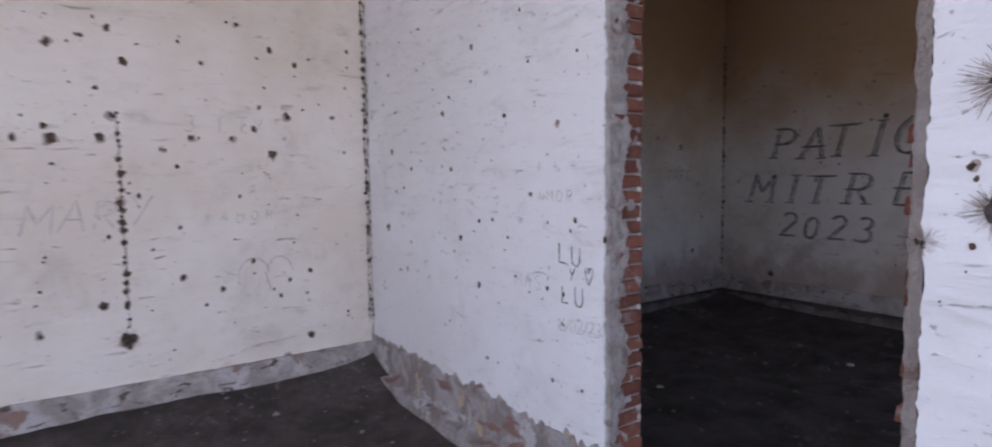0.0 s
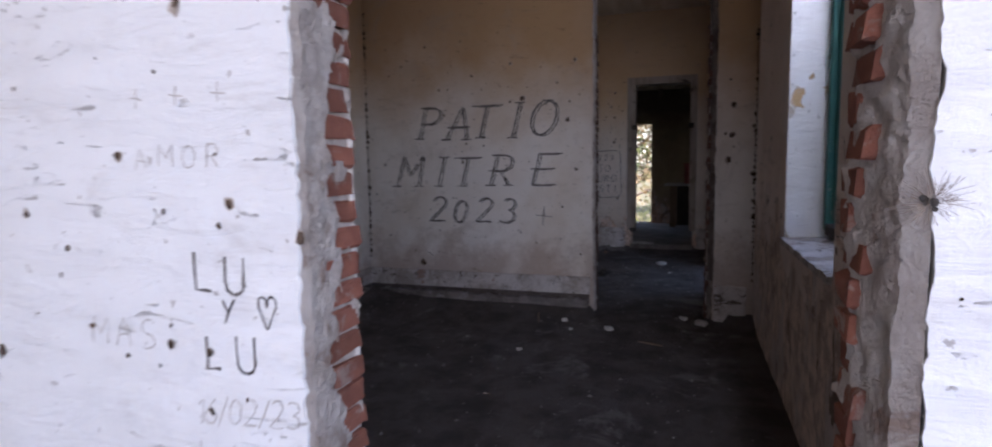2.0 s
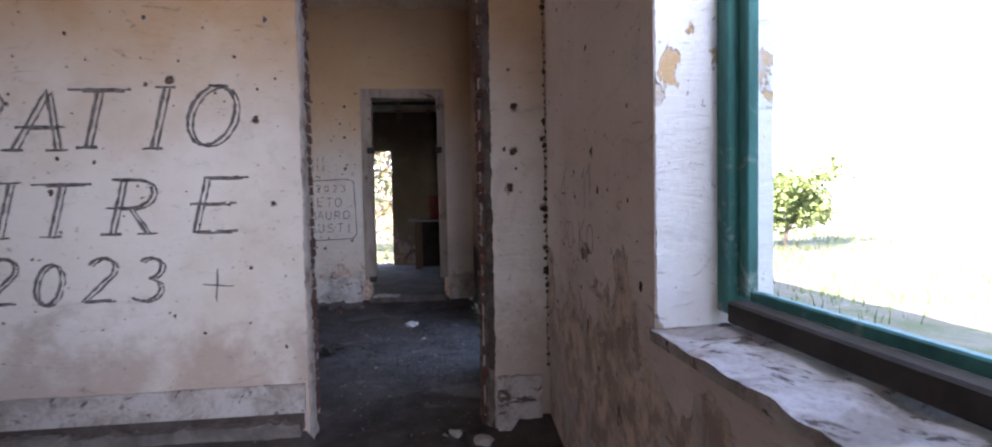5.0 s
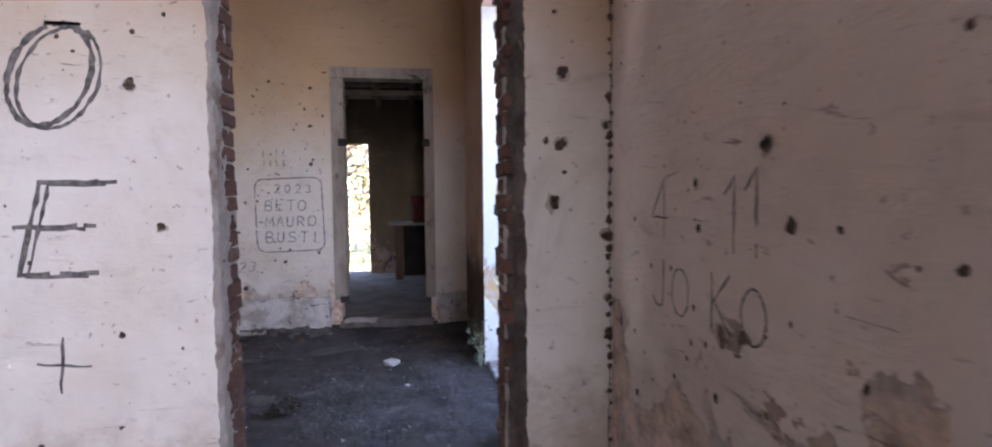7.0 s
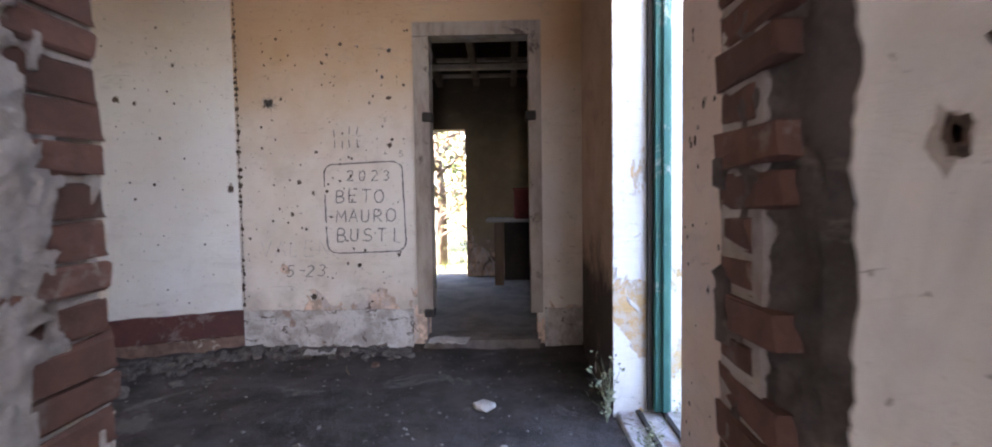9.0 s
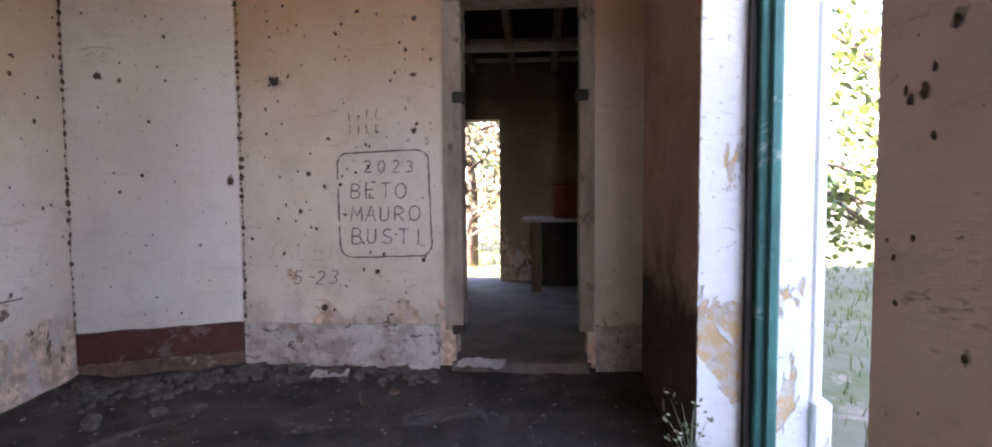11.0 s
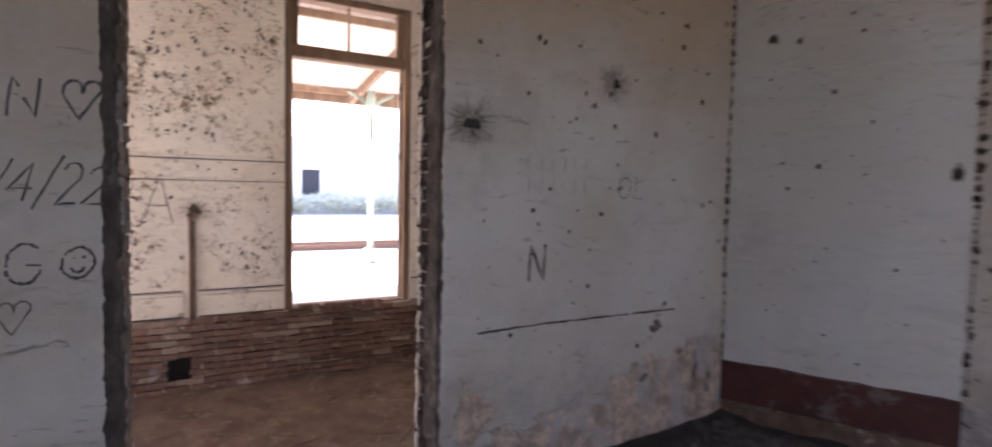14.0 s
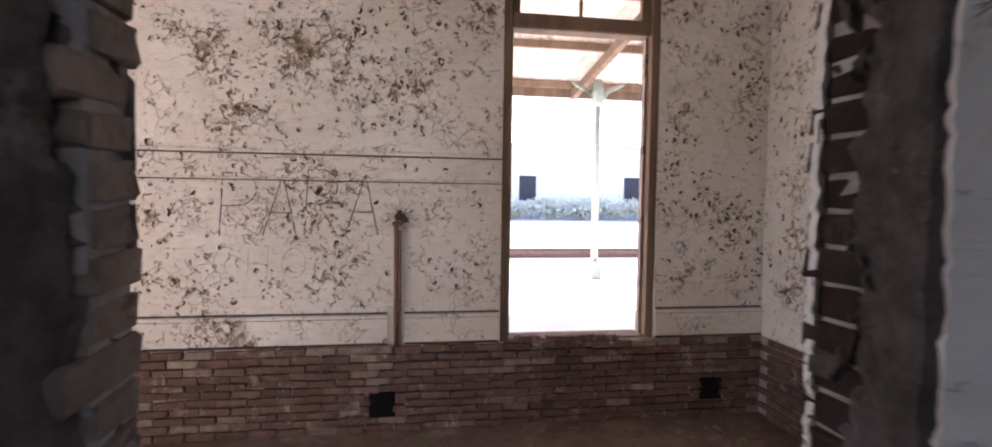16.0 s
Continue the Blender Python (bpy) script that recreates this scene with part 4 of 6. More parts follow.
def on_x(face):       # a face at constant y, looking towards -y; u is x
    return Face((0, face, 0), (1, 0, 0), (0, -1, 0))


def on_x_back(face):  # a face at constant y, looking towards +y; u is -x
    return Face((0, face, 0), (-1, 0, 0), (0, 1, 0))


def pit(bm, f, u, z, r, rnd, off=0.002):
    """A broken pit: an uneven rim of lifted plaster round a sunken floor."""
    n = 15 if r > 0.014 else 7
    ph = rnd.uniform(0, 6)
    sx, sz = rnd.uniform(0.75, 1.1), rnd.uniform(0.85, 1.25)
    ring = []
    for k in range(n):
        a = 2 * math.pi * k / n + ph
        w = 1 + 0.55 * noise.noise((math.cos(a) * 1.3 + u * 9, math.sin(a) * 1.3 + z * 9, r * 50)) + rnd.uniform(-0.16, 0.16)
        ring.append((math.cos(a) * r * w * sx, math.sin(a) * r * w * sz))
    outer = [bm.verts.new(f.p(u + a, z + b, off + 0.0015)) for a, b in ring]
    inner = [bm.verts.new(f.p(u + a * 0.6, z + b * 0.6, off + 0.0005)) for a, b in ring]
    for k in range(n):
        bm.faces.new((outer[k], outer[(k + 1) % n], inner[(k + 1) % n], inner[k]))
    bm.faces.new(inner)


def ribbon(bm, f, pts, width, rnd, off=0.002, shake=0.0022):
    """A hand-drawn line of uneven width."""
    fine = []
    for (a, b), (c, d) in zip(pts, pts[1:]):
        n = max(2, int(math.hypot(c - a, d - b) / 0.03))
        fine += [(a + (c - a) * i / n, b + (d - b) * i / n) for i in range(n)]
    fine.append(pts[-1])
    prev = None
    for i, (u, z) in enumerate(fine):
        a, b = fine[max(0, i - 1)], fine[min(len(fine) - 1, i + 1)]
        d = Vector((b[0] - a[0], b[1] - a[1]))
        d = d.normalized() if d.length > 1e-6 else Vector((1, 0))
        w = width * rnd.uniform(0.45, 1.15) / 2
        ju, jz = rnd.uniform(-shake, shake), rnd.uniform(-shake, shake)
        cur = [bm.verts.new(f.p(u + ju - d.y * w, z + jz + d.x * w, off)), bm.verts.new(f.p(u + ju + d.y * w, z + jz - d.x * w, off))]
        if prev and rnd.random() > 0.02:
            bm.faces.new((prev[0], cur[0], cur[1], prev[1]))
        prev = cur


def arc(cx, cy, rx, ry, a0, a1, n=16):
    return [(cx + rx * math.cos(radians(a0 + (a1 - a0) * i / n)), cy + ry * math.sin(radians(a0 + (a1 - a0) * i / n))) for i in range(n + 1)]


GLYPH = {
    "A": [[(0, 0), (0.3, 1), (0.6, 0)], [(0.12, 0.38), (0.5, 0.38)]],
    "B": [[(0, 0), (0, 1)], [(0, 1)] + arc(0.22, 0.76, 0.26, 0.24, 90, -90) + [(0, 0.5)], [(0.1, 0.52)] + arc(0.24, 0.25, 0.3, 0.26, 90, -90) + [(0, 0)]],
    "C": [arc(0.32, 0.5, 0.32, 0.5, 50, 310)],
    "D": [[(0, 0), (0, 1)], [(0, 1)] + arc(0.12, 0.5, 0.45, 0.5, 90, -90) + [(0, 0)]],
    "E": [[(0.5, 1), (0, 1), (0, 0), (0.52, 0)], [(0, 0.52), (0.4, 0.52)]],
    "G": [arc(0.32, 0.5, 0.32, 0.5, 50, 330) + [(0.6, 0.45), (0.35, 0.45)]],
    "H": [[(0, 0), (0, 1)], [(0.5, 0), (0.5, 1)], [(0, 0.5), (0.5, 0.5)]],
    "I": [[(0.25, 0), (0.25, 1)]],
    "J": [[(0.45, 1), (0.45, 0.25)] + arc(0.25, 0.22, 0.2, 0.22, 0, -170)],
    "K": [[(0, 0), (0, 1)], [(0.5, 1), (0.05, 0.5), (0.55, 0)]],
    "L": [[(0, 1), (0, 0), (0.42, 0)]],
    "M": [[(0, 0), (0.05, 1), (0.35, 0.35), (0.65, 1), (0.7, 0)]],
    "N": [[(0, 0), (0, 1), (0.5, 0), (0.5, 1)]],
    "O": [arc(0.32, 0.5, 0.32, 0.5, 90, 450, 28)],
    "P": [[(0, 0), (0, 1)], [(0, 1)] + arc(0.22, 0.74, 0.3, 0.26, 90, -90) + [(0, 0.48)]],
    "R": [[(0, 0), (0, 1)], [(0, 1)] + arc(0.22, 0.74, 0.28, 0.26, 90, -90) + [(0, 0.48)], [(0.2, 0.48), (0.55, 0)]],
    "S": [arc(0.27, 0.75, 0.25, 0.25, 40, 250) + arc(0.27, 0.25, 0.25, 0.25, 90, -140)],
    "T": [[(0, 1), (0.6, 1)], [(0.3, 1), (0.3, 0)]],
    "U": [[(0, 1), (0, 0.3)] + arc(0.25, 0.28, 0.25, 0.28, 180, 360) + [(0.5, 1)]],
    "V": [[(0, 1), (0.27, 0), (0.55, 1)]],
    "X": [[(0, 0), (0.5, 1)], [(0, 1), (0.5, 0)]],
    "Y": [[(0, 1), (0.25, 0.5)], [(0.5, 1), (0.15, 0)]],
    "0": [arc(0.25, 0.5, 0.25, 0.5, 90, 450, 14)],
    "1": [[(0.05, 0.75), (0.25, 1), (0.25, 0)]],
    "2": [arc(0.25, 0.74, 0.24, 0.26, 160, -40) + [(0, 0), (0.55, 0.02)]],
    "3": [arc(0.22, 0.76, 0.23, 0.24, 140, -80) + arc(0.22, 0.26, 0.28, 0.26, 80, -140)],
    "4": [[(0.4, 0), (0.4, 1), (0, 0.35), (0.55, 0.35)]],
    "5": [[(0.5, 1), (0.08, 1), (0.05, 0.55)] + arc(0.24, 0.3, 0.26, 0.29, 110, -140)],
    "6": [[(0.42, 1), (0.08, 0.4)] + arc(0.26, 0.26, 0.24, 0.26, 170, 520, 12)],
    "7": [[(0, 1), (0.5, 1), (0.15, 0)]],
    "/": [[(0, -0.15), (0.4, 1.15)]],
    "+": [[(0.25, 0.1), (0.25, 0.95)], [(-0.05, 0.55), (0.6, 0.48)]],
    "-": [[(0.05, 0.5), (0.45, 0.5)]],
    "h": [[(0.38, 0.0), (0.04, 0.6)] + arc(0.2, 0.76, 0.18, 0.22, 190, 20) + [(0.38, 0.66)] + arc(0.57, 0.78, 0.18, 0.22, 160, -10) + [(0.38, 0.0)]],
    "o": [arc(0.3, 0.5, 0.32, 0.42, 90, 450, 24), arc(0.3, 0.45, 0.16, 0.2, 200, 340, 6), [(0.2, 0.62), (0.2, 0.7)], [(0.4, 0.62), (0.4, 0.7)]],
}


def writing(wall, f, text, u, z, height, length, width, material, label, slant=0.08, rise=0.0, double=0.0, seed=1, serif=False, starts=None):
    """Charcoal letters drawn on a wall: u, z is the lower start of the line, length its whole run."""
    rnd = random.Random(seed)
    bm = bmesh.new()
    room = [0.5 if c in "I1" else 0.7 if c in "/ -" else 1.0 for c in text]
    unit = length / max(1.0, sum(room) - 0.2)
    for i, c in enumerate(text):
        pitch = unit * room[i]
        if c == " ":
            continue
        h = height * rnd.uniform(0.93, 1.06)
        u0, z0 = u + unit * sum(room[:i]), z + rise * i / max(1, len(text) - 1) + rnd.uniform(-0.04, 0.04) * height
        if starts:
            u0 = starts[i]
        wide = max(a for s in GLYPH[c] for a, _ in s)
        kx = min(pitch * 0.80 / wide, h * 1.15)
        for stroke in GLYPH[c]:
            pts = [(u0 + a * kx + slant * b * h, z0 + b * h) for a, b in stroke]
            ribbon(bm, f, pts, width, rnd)
            if double:
                ribbon(bm, f, [(a + double, b - double * 0.35) for a, b in pts], width * 0.7, rnd, 0.0024)
            if serif:
                for a, b in (pts[0], pts[-1]):
                    ribbon(bm, f, [(a - 0.05, b), (a + 0.06, b)], width * 0.8, rnd, 0.0022)
    return part("graffiti", bm, material, wall, label)


M_SOOT = rough_stuff("brown_smoke", (0.30, 0.24, 0.19), (0.16, 0.12, 0.10), 30, 0.95, 0.2, 0.002)


M_SOOTPIT = rough_stuff("charred_pit", (0.10, 0.085, 0.075), (0.03, 0.026, 0.023), 40, 0.95, 0.6, 0.004)


def burst(wall, f, u, z, r, seed, hairs=90, core=0.35):
    """A smoke mark: fine dark hairs round a dark broken middle."""
    rnd = random.Random(seed)
    bm = bmesh.new()
    for _ in range(int(hairs * 1.7)):
        a = rnd.uniform(0, 2 * math.pi)
        r0, r1 = r * rnd.uniform(0.0, 0.45), r * (0.4 + 0.65 * rnd.random() ** 1.6)
        bend = rnd.uniform(-0.35, 0.35)
        pts = [(u + q * math.cos(a + bend * q / r), z + q * math.sin(a + bend * q / r) * 0.9) for q in (r0, (r0 + r1) / 2, r1)]
        ribbon(bm, f, pts, r * 0.012, rnd, 0.0016 + rnd.random() * 0.001, r * 0.01)
    ob = part("smoke_mark", bm, M_SOOT, wall, "sooty star-shaped smoke mark")
    bm = bmesh.new()
    for _ in range(5):
        pit(bm, f, u + rnd.uniform(-1, 1) * r * 0.2, z + rnd.uniform(-1, 1) * r * 0.15, r * core * rnd.uniform(0.3, 0.6), rnd, 0.003)
    return part("smoke_pit", bm, M_SOOTPIT, wall, "charred broken pit")


PITS_6 = [(0.18, 2.3, 0.03), (0.11, 1.98, 0.03), (-0.19, 1.84, 0.036), (0.04, 1.85, 0.033), (-0.22, 1.91, 0.021), (0.12, 1.46, 0.03), (0.22, 1.5, 0.019), (0.52, 1.86, 0.024), (0.76, 1.86, 0.021), (0.9, 1.93, 0.025), (1.01, 1.76, 0.035), (1.12, 2.02, 0.035), (1.02, 2.46, 0.026), (0.6, 2.33, 0.016), (0.82, 2.6, 0.021), (0.11, 2.49, 0.022), (-0.02, 2.43, 0.018), (-0.18, 2.37, 0.028), (1.44, 2.03, 0.018), (0.86, 1.04, 0.021), (1.24, 0.94, 0.023), (0.43, 0.97, 0.024), (0.66, 0.87, 0.021), (0.12, 0.92, 0.023), (0.01, 0.85, 0.034), (0.12, 0.62, 0.054), (-0.3, 0.71, 0.022), (1.06, 0.33, 0.031), (1.23, 0.47, 0.032), (1.03, 0.78, 0.018), (0.94, 2.07, 0.017), (0.37, 1.78, 0.016), (-0.36, 1.84, 0.021)]
PITS_1 = [(2.67, 2.28, 0.02), (1.97, 1.82, 0.017), (2.91, 1.63, 0.018), (3.8, 1.24, 0.027), (3.71, 1.77, 0.022), (2.17, 1.5, 0.015), (1.86, 1.39, 0.014), (2.36, 1.28, 0.013), (2.49, 1.36, 0.013), (3.0, 1.96, 0.019), (1.68, 1.32, 0.015)]
PITS_1B = [(0.49, 1.59, 0.016), (0.48, 1.56, 0.011), (0.48, 1.4, 0.011), (0.49, 1.34, 0.004), (0.45, 1.49, 0.01), (0.54, 1.26, 0.004), (0.44, 1.41, 0.006)]
PITS_3 = [(3.16, 2.2, 0.054), (2.11, 2.63, 0.029), (2.17, 2.41, 0.017), (2.29, 2.19, 0.017), (2.12, 1.83, 0.029), (2.18, 1.99, 0.012), (3.23, 2.0, 0.014), (3.11, 1.89, 0.014), (2.9, 1.67, 0.013), (3.0, 1.54, 0.013), (2.92, 1.52, 0.022), (2.68, 1.44, 0.017), (3.23, 1.82, 0.014), (2.31, 0.47, 0.017), (2.82, 0.52, 0.031), (2.0, 1.88, 0.012), (2.38, 2.67, 0.013), (2.8, 1.43, 0.018), (3.16, 1.19, 0.014)]
PITS_4 = [(8.54, 1.98, 0.014), (8.84, 2.04, 0.019), (8.92, 2.33, 0.013), (8.99, 2.29, 0.013), (9.63, 2.57, 0.02), (9.17, 1.77, 0.018), (8.79, 1.79, 0.013), (9.49, 0.57, 0.016), (9.02, 1.68, 0.01)]
PITS_2 = [(2.04, 1.9, 0.03), (1.96, 1.42, 0.02), (2.61, 2.46, 0.02), (1.97, 2.46, 0.02), (3.09, 1.69, 0.015), (0.56, 1.97, 0.029), (0.57, 1.7, 0.024), (0.59, 1.49, 0.034), (0.59, 2.19, 0.014), (2.14, 2.25, 0.015), (3.33, 1.99, 0.015), (3.61, 0.45, 0.042), (2.49, 2.12, 0.03)]
PITS_2B = [(0.62, 1.72, 0.016), (0.59, 1.49, 0.024), (0.56, 1.71, 0.022), (0.39, 1.36, 0.024), (0.38, 1.22, 0.012), (0.38, 1.12, 0.016), (0.39, 1.78, 0.018), (0.55, 1.6, 0.012)]
PITS_8 = [(2.94, 1.7, 0.017), (2.83, 1.62, 0.008), (3.04, 1.35, 0.011), (3.28, 1.11, 0.019), (2.81, 1.62, 0.006)]
PITS_8B = [(5.64, 1.55, 0.016), (5.68, 1.53, 0.009), (5.33, 1.62, 0.015), (5.27, 1.71, 0.007), (5.87, 1.97, 0.009), (5.64, 1.45, 0.008), (5.92, 1.29, 0.01)]
PITS_7 = [(5.49, 1.9, 0.03), (5.09, 2.0, 0.015), (5.72, 0.7, 0.028), (5.81, 1.49, 0.014), (5.16, 1.34, 0.012)]


def pits(wall, f, given, sign, seed, dust=0, span=(0, 1, 0, 1), chips=()):
    """The larger pits where they are, a dust of tiny ones, and rows of chips down the corners."""
    rnd = random.Random(seed + 500)
    rims = bmesh.new()
    for u, z, r in given:
        if r > 0.012:
            pit(rims, f, sign * u + rnd.uniform(-0.3, 0.3) * r, z + rnd.uniform(-0.3, 0.3) * r, r * rnd.uniform(0.85, 1.05), rnd, 0.0006)
    if rims.verts:
        part("pit_rims", rims, M_RIM, wall, "bare grey render round the pits", "stuff")
    rnd = random.Random(seed)
    bm = bmesh.new()
    for u, z, r in given:
        pit(bm, f, sign * u, z, r * 0.72, rnd)
    for _ in range(int(dust * 2.2)):
        pit(bm, f, sign * rnd.uniform(span[0], span[1]), rnd.uniform(span[2], span[3]), abs(rnd.gauss(0.004, 0.005)) + 0.002, rnd)
    for u, z0, z1 in chips:
        z = z0
        while z < z1:
            r = rnd.choice((0.006, 0.009, 0.012, 0.016, 0.021))
            pit(bm, f, sign * u + rnd.uniform(-0.006, 0.006), z, r, rnd)
            z += r * 1.3 + rnd.uniform(0.005, 0.05)
    for u, z0, z1 in chips:
        ribbon(bm, f, [(sign * u + 0.004 * math.sin(q * 5), z0 + (z1 - z0) * q / 12) for q in range(13)], 0.005, rnd, 0.003, 0.003)
    return part("pits", bm, M_POCK, wall, "broken pits and chips in the plaster", "stuff")


F1, F2, F3, F4N, F5 = on_y(A0), on_y(B0), on_y(C0), on_x(N0), on_x(P0)
F6, F7, F8 = on_x(L1), on_x(L2), on_x_back(S2)
F9 = on_x_back(S3)
FCH = Face((10.17, N0 + 0.004, 0), (0.43, -0.99, 0), (-0.917, -0.398, 0))
pits(wall_6, F6, PITS_6, 1, 1, 90, (-2.5, 1.6, 0.5, 2.9), ((1.68, 0.5, 3.0), (0.13, 0.7, 2.0)))
pits(wall_1, F1, PITS_1 + PITS_1B, -1, 2, 50, (1.8, 4.1, 0.6, 2.8), ((4.13, 0.45, 2.9),))
pits(wall_2, F2, PITS_2 + PITS_2B, -1, 3, 50, (1.9, 4.2, 0.5, 2.9), ((4.235, 0.5, 3.1), (0.372, 0.4, 2.6)))
pits(wall_3, F3, PITS_3, -1, 4, 70, (1.95, 3.4, 0.5, 2.9), ((3.435, 0.45, 3.1),))
pits(wall_4, F4N, PITS_4, 1, 5, 50, (8.45, 10.1, 0.6, 2.9), ((10.15, 0.45, 3.1),))
pits(wall_10, FCH, [(0.2, 2.2, 0.03), (0.33, 2.18, 0.018), (0.5, 1.9, 0.015), (0.3, 1.4, 0.014), (1.02, 1.47, 0.035), (0.62, 2.5, 0.016), (0.8, 1.0, 0.012)], 1, 6, 20, (0.1, 1.0, 0.5, 2.8))
pits(wall_7, F7, PITS_7, 1, 7, 30, (2.2, 6.2, 0.5, 2.8))
pits(wall_8, F8, PITS_8 + PITS_8B, -1, 8, 30, (4.7, 6.2, 0.6, 2.6))
pits(wall_9, F9, [(7.1, 1.6, 0.03), (7.3, 1.4, 0.02), (7.5, 1.7, 0.02), (7.55, 1.5, 0.012), (7.6, 1.3, 0.012), (7.45, 1.1, 0.016)], -1, 9, 40, (6.7, 7.7, 0.5, 2.4))
burst(wall_1, F1, -0.43, 1.78, 0.105, 11, 150)
burst(wall_1, F1, -0.435, 1.49, 0.085, 12, 130, 0.5)
burst(wall_1, F1, -0.585, 1.40, 0.06, 13, 60, 0.2)
burst(wall_4, F4N, 8.50, 1.64, 0.14, 14, 170, 0.26)
burst(wall_4, F4N, 9.29, 1.89, 0.12, 15, 120, 0.2)
burst(wall_3, F3, -3.16, 2.20, 0.10, 16, 90, 0.4)
burst(wall_8, F8, -5.33, 1.63, 0.05, 17, 60, 0.4)
burst(wall_9, F9, -7.05, 1.75, 0.16, 18, 120, 0.3)
burst(wall_5, F5, 7.68, 1.13, 0.15, 19, 120, 0.4)
burst(wall_6, F6, 0.12, 0.62, 0.09, 20, 60, 0.5)
writing(wall_2, F2, "PATIO", -3.62, 1.75, 0.33, 1.45, 0.022, M_CHAR, "charcoal letters reading PATIO", 0.25, 0.0, 0.028, 21, True, (-3.62, -3.32, -3.05, -2.70, -2.44))
writing(wall_2, F2, "MITRE", -3.92, 1.27, 0.30, 1.70, 0.020, M_CHAR, "charcoal letters reading MITRE", 0.25, 0.0, 0.026, 22, True, (-3.90, -3.50, -3.25, -2.84, -2.40))
writing(wall_2, F2, "2023", -3.52, 0.89, 0.24, 0.98, 0.019, M_CHAR, "charcoal figures reading 2023", 0.2, 0.0, 0.022, 23)
writing(wall_2, F2, "+", -2.36, 0.84, 0.22, 0.3, 0.010, M_CHAR, "charcoal cross", seed=24)
writing(wall_1, F1, "LU", -1.965, 1.195, 0.085, 0.15, 0.008, M_CHAR, "pencilled letters reading LU", 0.0, seed=25)
writing(wall_1, F1, "Y", -1.90, 1.125, 0.055, 0.05, 0.006, M_CHAR, "pencilled letter Y", seed=26)
writing(wall_1, F1, "h", -1.80, 1.12, 0.07, 0.06, 0.005, M_CHAR, "pencilled heart", 0.0, seed=27)
writing(wall_1, F1, "LU", -1.945, 1.02, 0.08, 0.15, 0.008, M_CHAR, "pencilled letters reading LU", 0.0, -0.005, seed=28)
writing(wall_1, F1, "16/02/23", -1.99, 0.885, 0.06, 0.28, 0.004, M_FAINT, "faint pencilled date 16/02/23", 0.15, 0.02, seed=29)
writing(wall_1, F1, "+++", -2.12, 1.60, 0.05, 0.32, 0.004, M_FAINT, "faint pencilled crosses", seed=30)
writing(wall_1, F1, "AMOR", -2.12, 1.47, 0.05, 0.26, 0.004, M_FAINT, "faint pencilled word AMOR", seed=31)
writing(wall_1, F1, "MAS", -2.30, 1.05, 0.07, 0.22, 0.004, M_FAINT, "faint pencilled word", seed=32)
writing(wall_6, F6, "MARY", -0.36, 1.29, 0.17, 0.65, 0.009, M_FAINT, "faint pencilled letters", 0.2, 0.03, seed=33)
writing(wall_6, F6, "+AMOR", 0.57, 1.32, 0.06, 0.46, 0.006, M_FAINT, "faint pencilled word", seed=34)
writing(wall_6, F6, "3 1 TY", 0.48, 1.9, 0.10, 0.5, 0.006, M_FAINT, "faint pencilled marks", seed=35)
rn = random.Random(5)
bm = bmesh.new()
ribbon(bm, F3, [(-2.69, 0.98), (-2.70, 1.60)] + arc(-2.62, 1.61, 0.07, 0.06, 170, 90, 5) + [(-2.10, 1.69)] + arc(-2.08, 1.62, 0.06, 0.06, 80, 0, 5) + [(-2.00, 1.02)] + arc(-2.09, 1.0, 0.09, 0.09, 0, -90, 5) + [(-2.55, 0.90)] + arc(-2.60, 0.99, 0.09, 0.09, 270, 180, 5), 0.014, rn)
part("graffiti", bm, M_CHAR, wall_3, "charcoal rounded frame drawn round names")
for text, u, z, h, ln in (("2023", -2.50, 1.53, 0.085, 0.40), ("BETO", -2.60, 1.34, 0.11, 0.42), ("-MAURO", -2.68, 1.17, 0.11, 0.60), ("BUSTI", -2.60, 1.00, 0.11, 0.50)):
    writing(wall_3, F3, text, u, z, h, ln, 0.012, M_CHAR, "charcoal letters reading " + text, 0.05, seed=len(text) + int(z * 100))
writing(wall_3, F3, "5-23", -3.06, 0.70, 0.10, 0.36, 0.010, M_CHAR, "charcoal figures reading 5-23", 0.2, seed=41)
writing(wall_3, F3, "VALEN", -3.28, 0.88, 0.14, 0.62, 0.007, M_FAINT, "faint pencilled letters", seed=42)
writing(wall_3, F3, "+ 5", -2.18, 1.73, 0.05, 0.2, 0.006, M_CHAR, "small charcoal marks", seed=43)
writing(wall_4, F4N, "ONh", 6.86, 1.53, 0.12, 0.34, 0.010, M_CHAR, "charcoal letters and a heart", 0.15, 0.02, seed=44)
writing(wall_4, F4N, "o7/4/22", 6.79, 1.29, 0.12, 0.42, 0.008, M_CHAR, "charcoal date reading 7/4/22", 0.25, 0.0, seed=45)
writing(wall_4, F4N, "EGo", 6.83, 1.05, 0.12, 0.38, 0.010, M_CHAR, "charcoal letters reading EGO", 0.1, seed=46)
writing(wall_4, F4N, "h", 6.94, 0.90, 0.10, 0.1, 0.006, M_CHAR, "charcoal heart", 0.1, seed=47)
writing(wall_4, F4N, "N", 8.81, 0.95, 0.17, 0.10, 0.016, M_CHAR, "charcoal letter N", 0.05, seed=48)
writing(wall_4, F4N, "OL", 9.33, 1.33, 0.11, 0.20, 0.006, M_CHAR, "pencilled letters reading OL", 0.1, seed=49)
rb = random.Random(81)
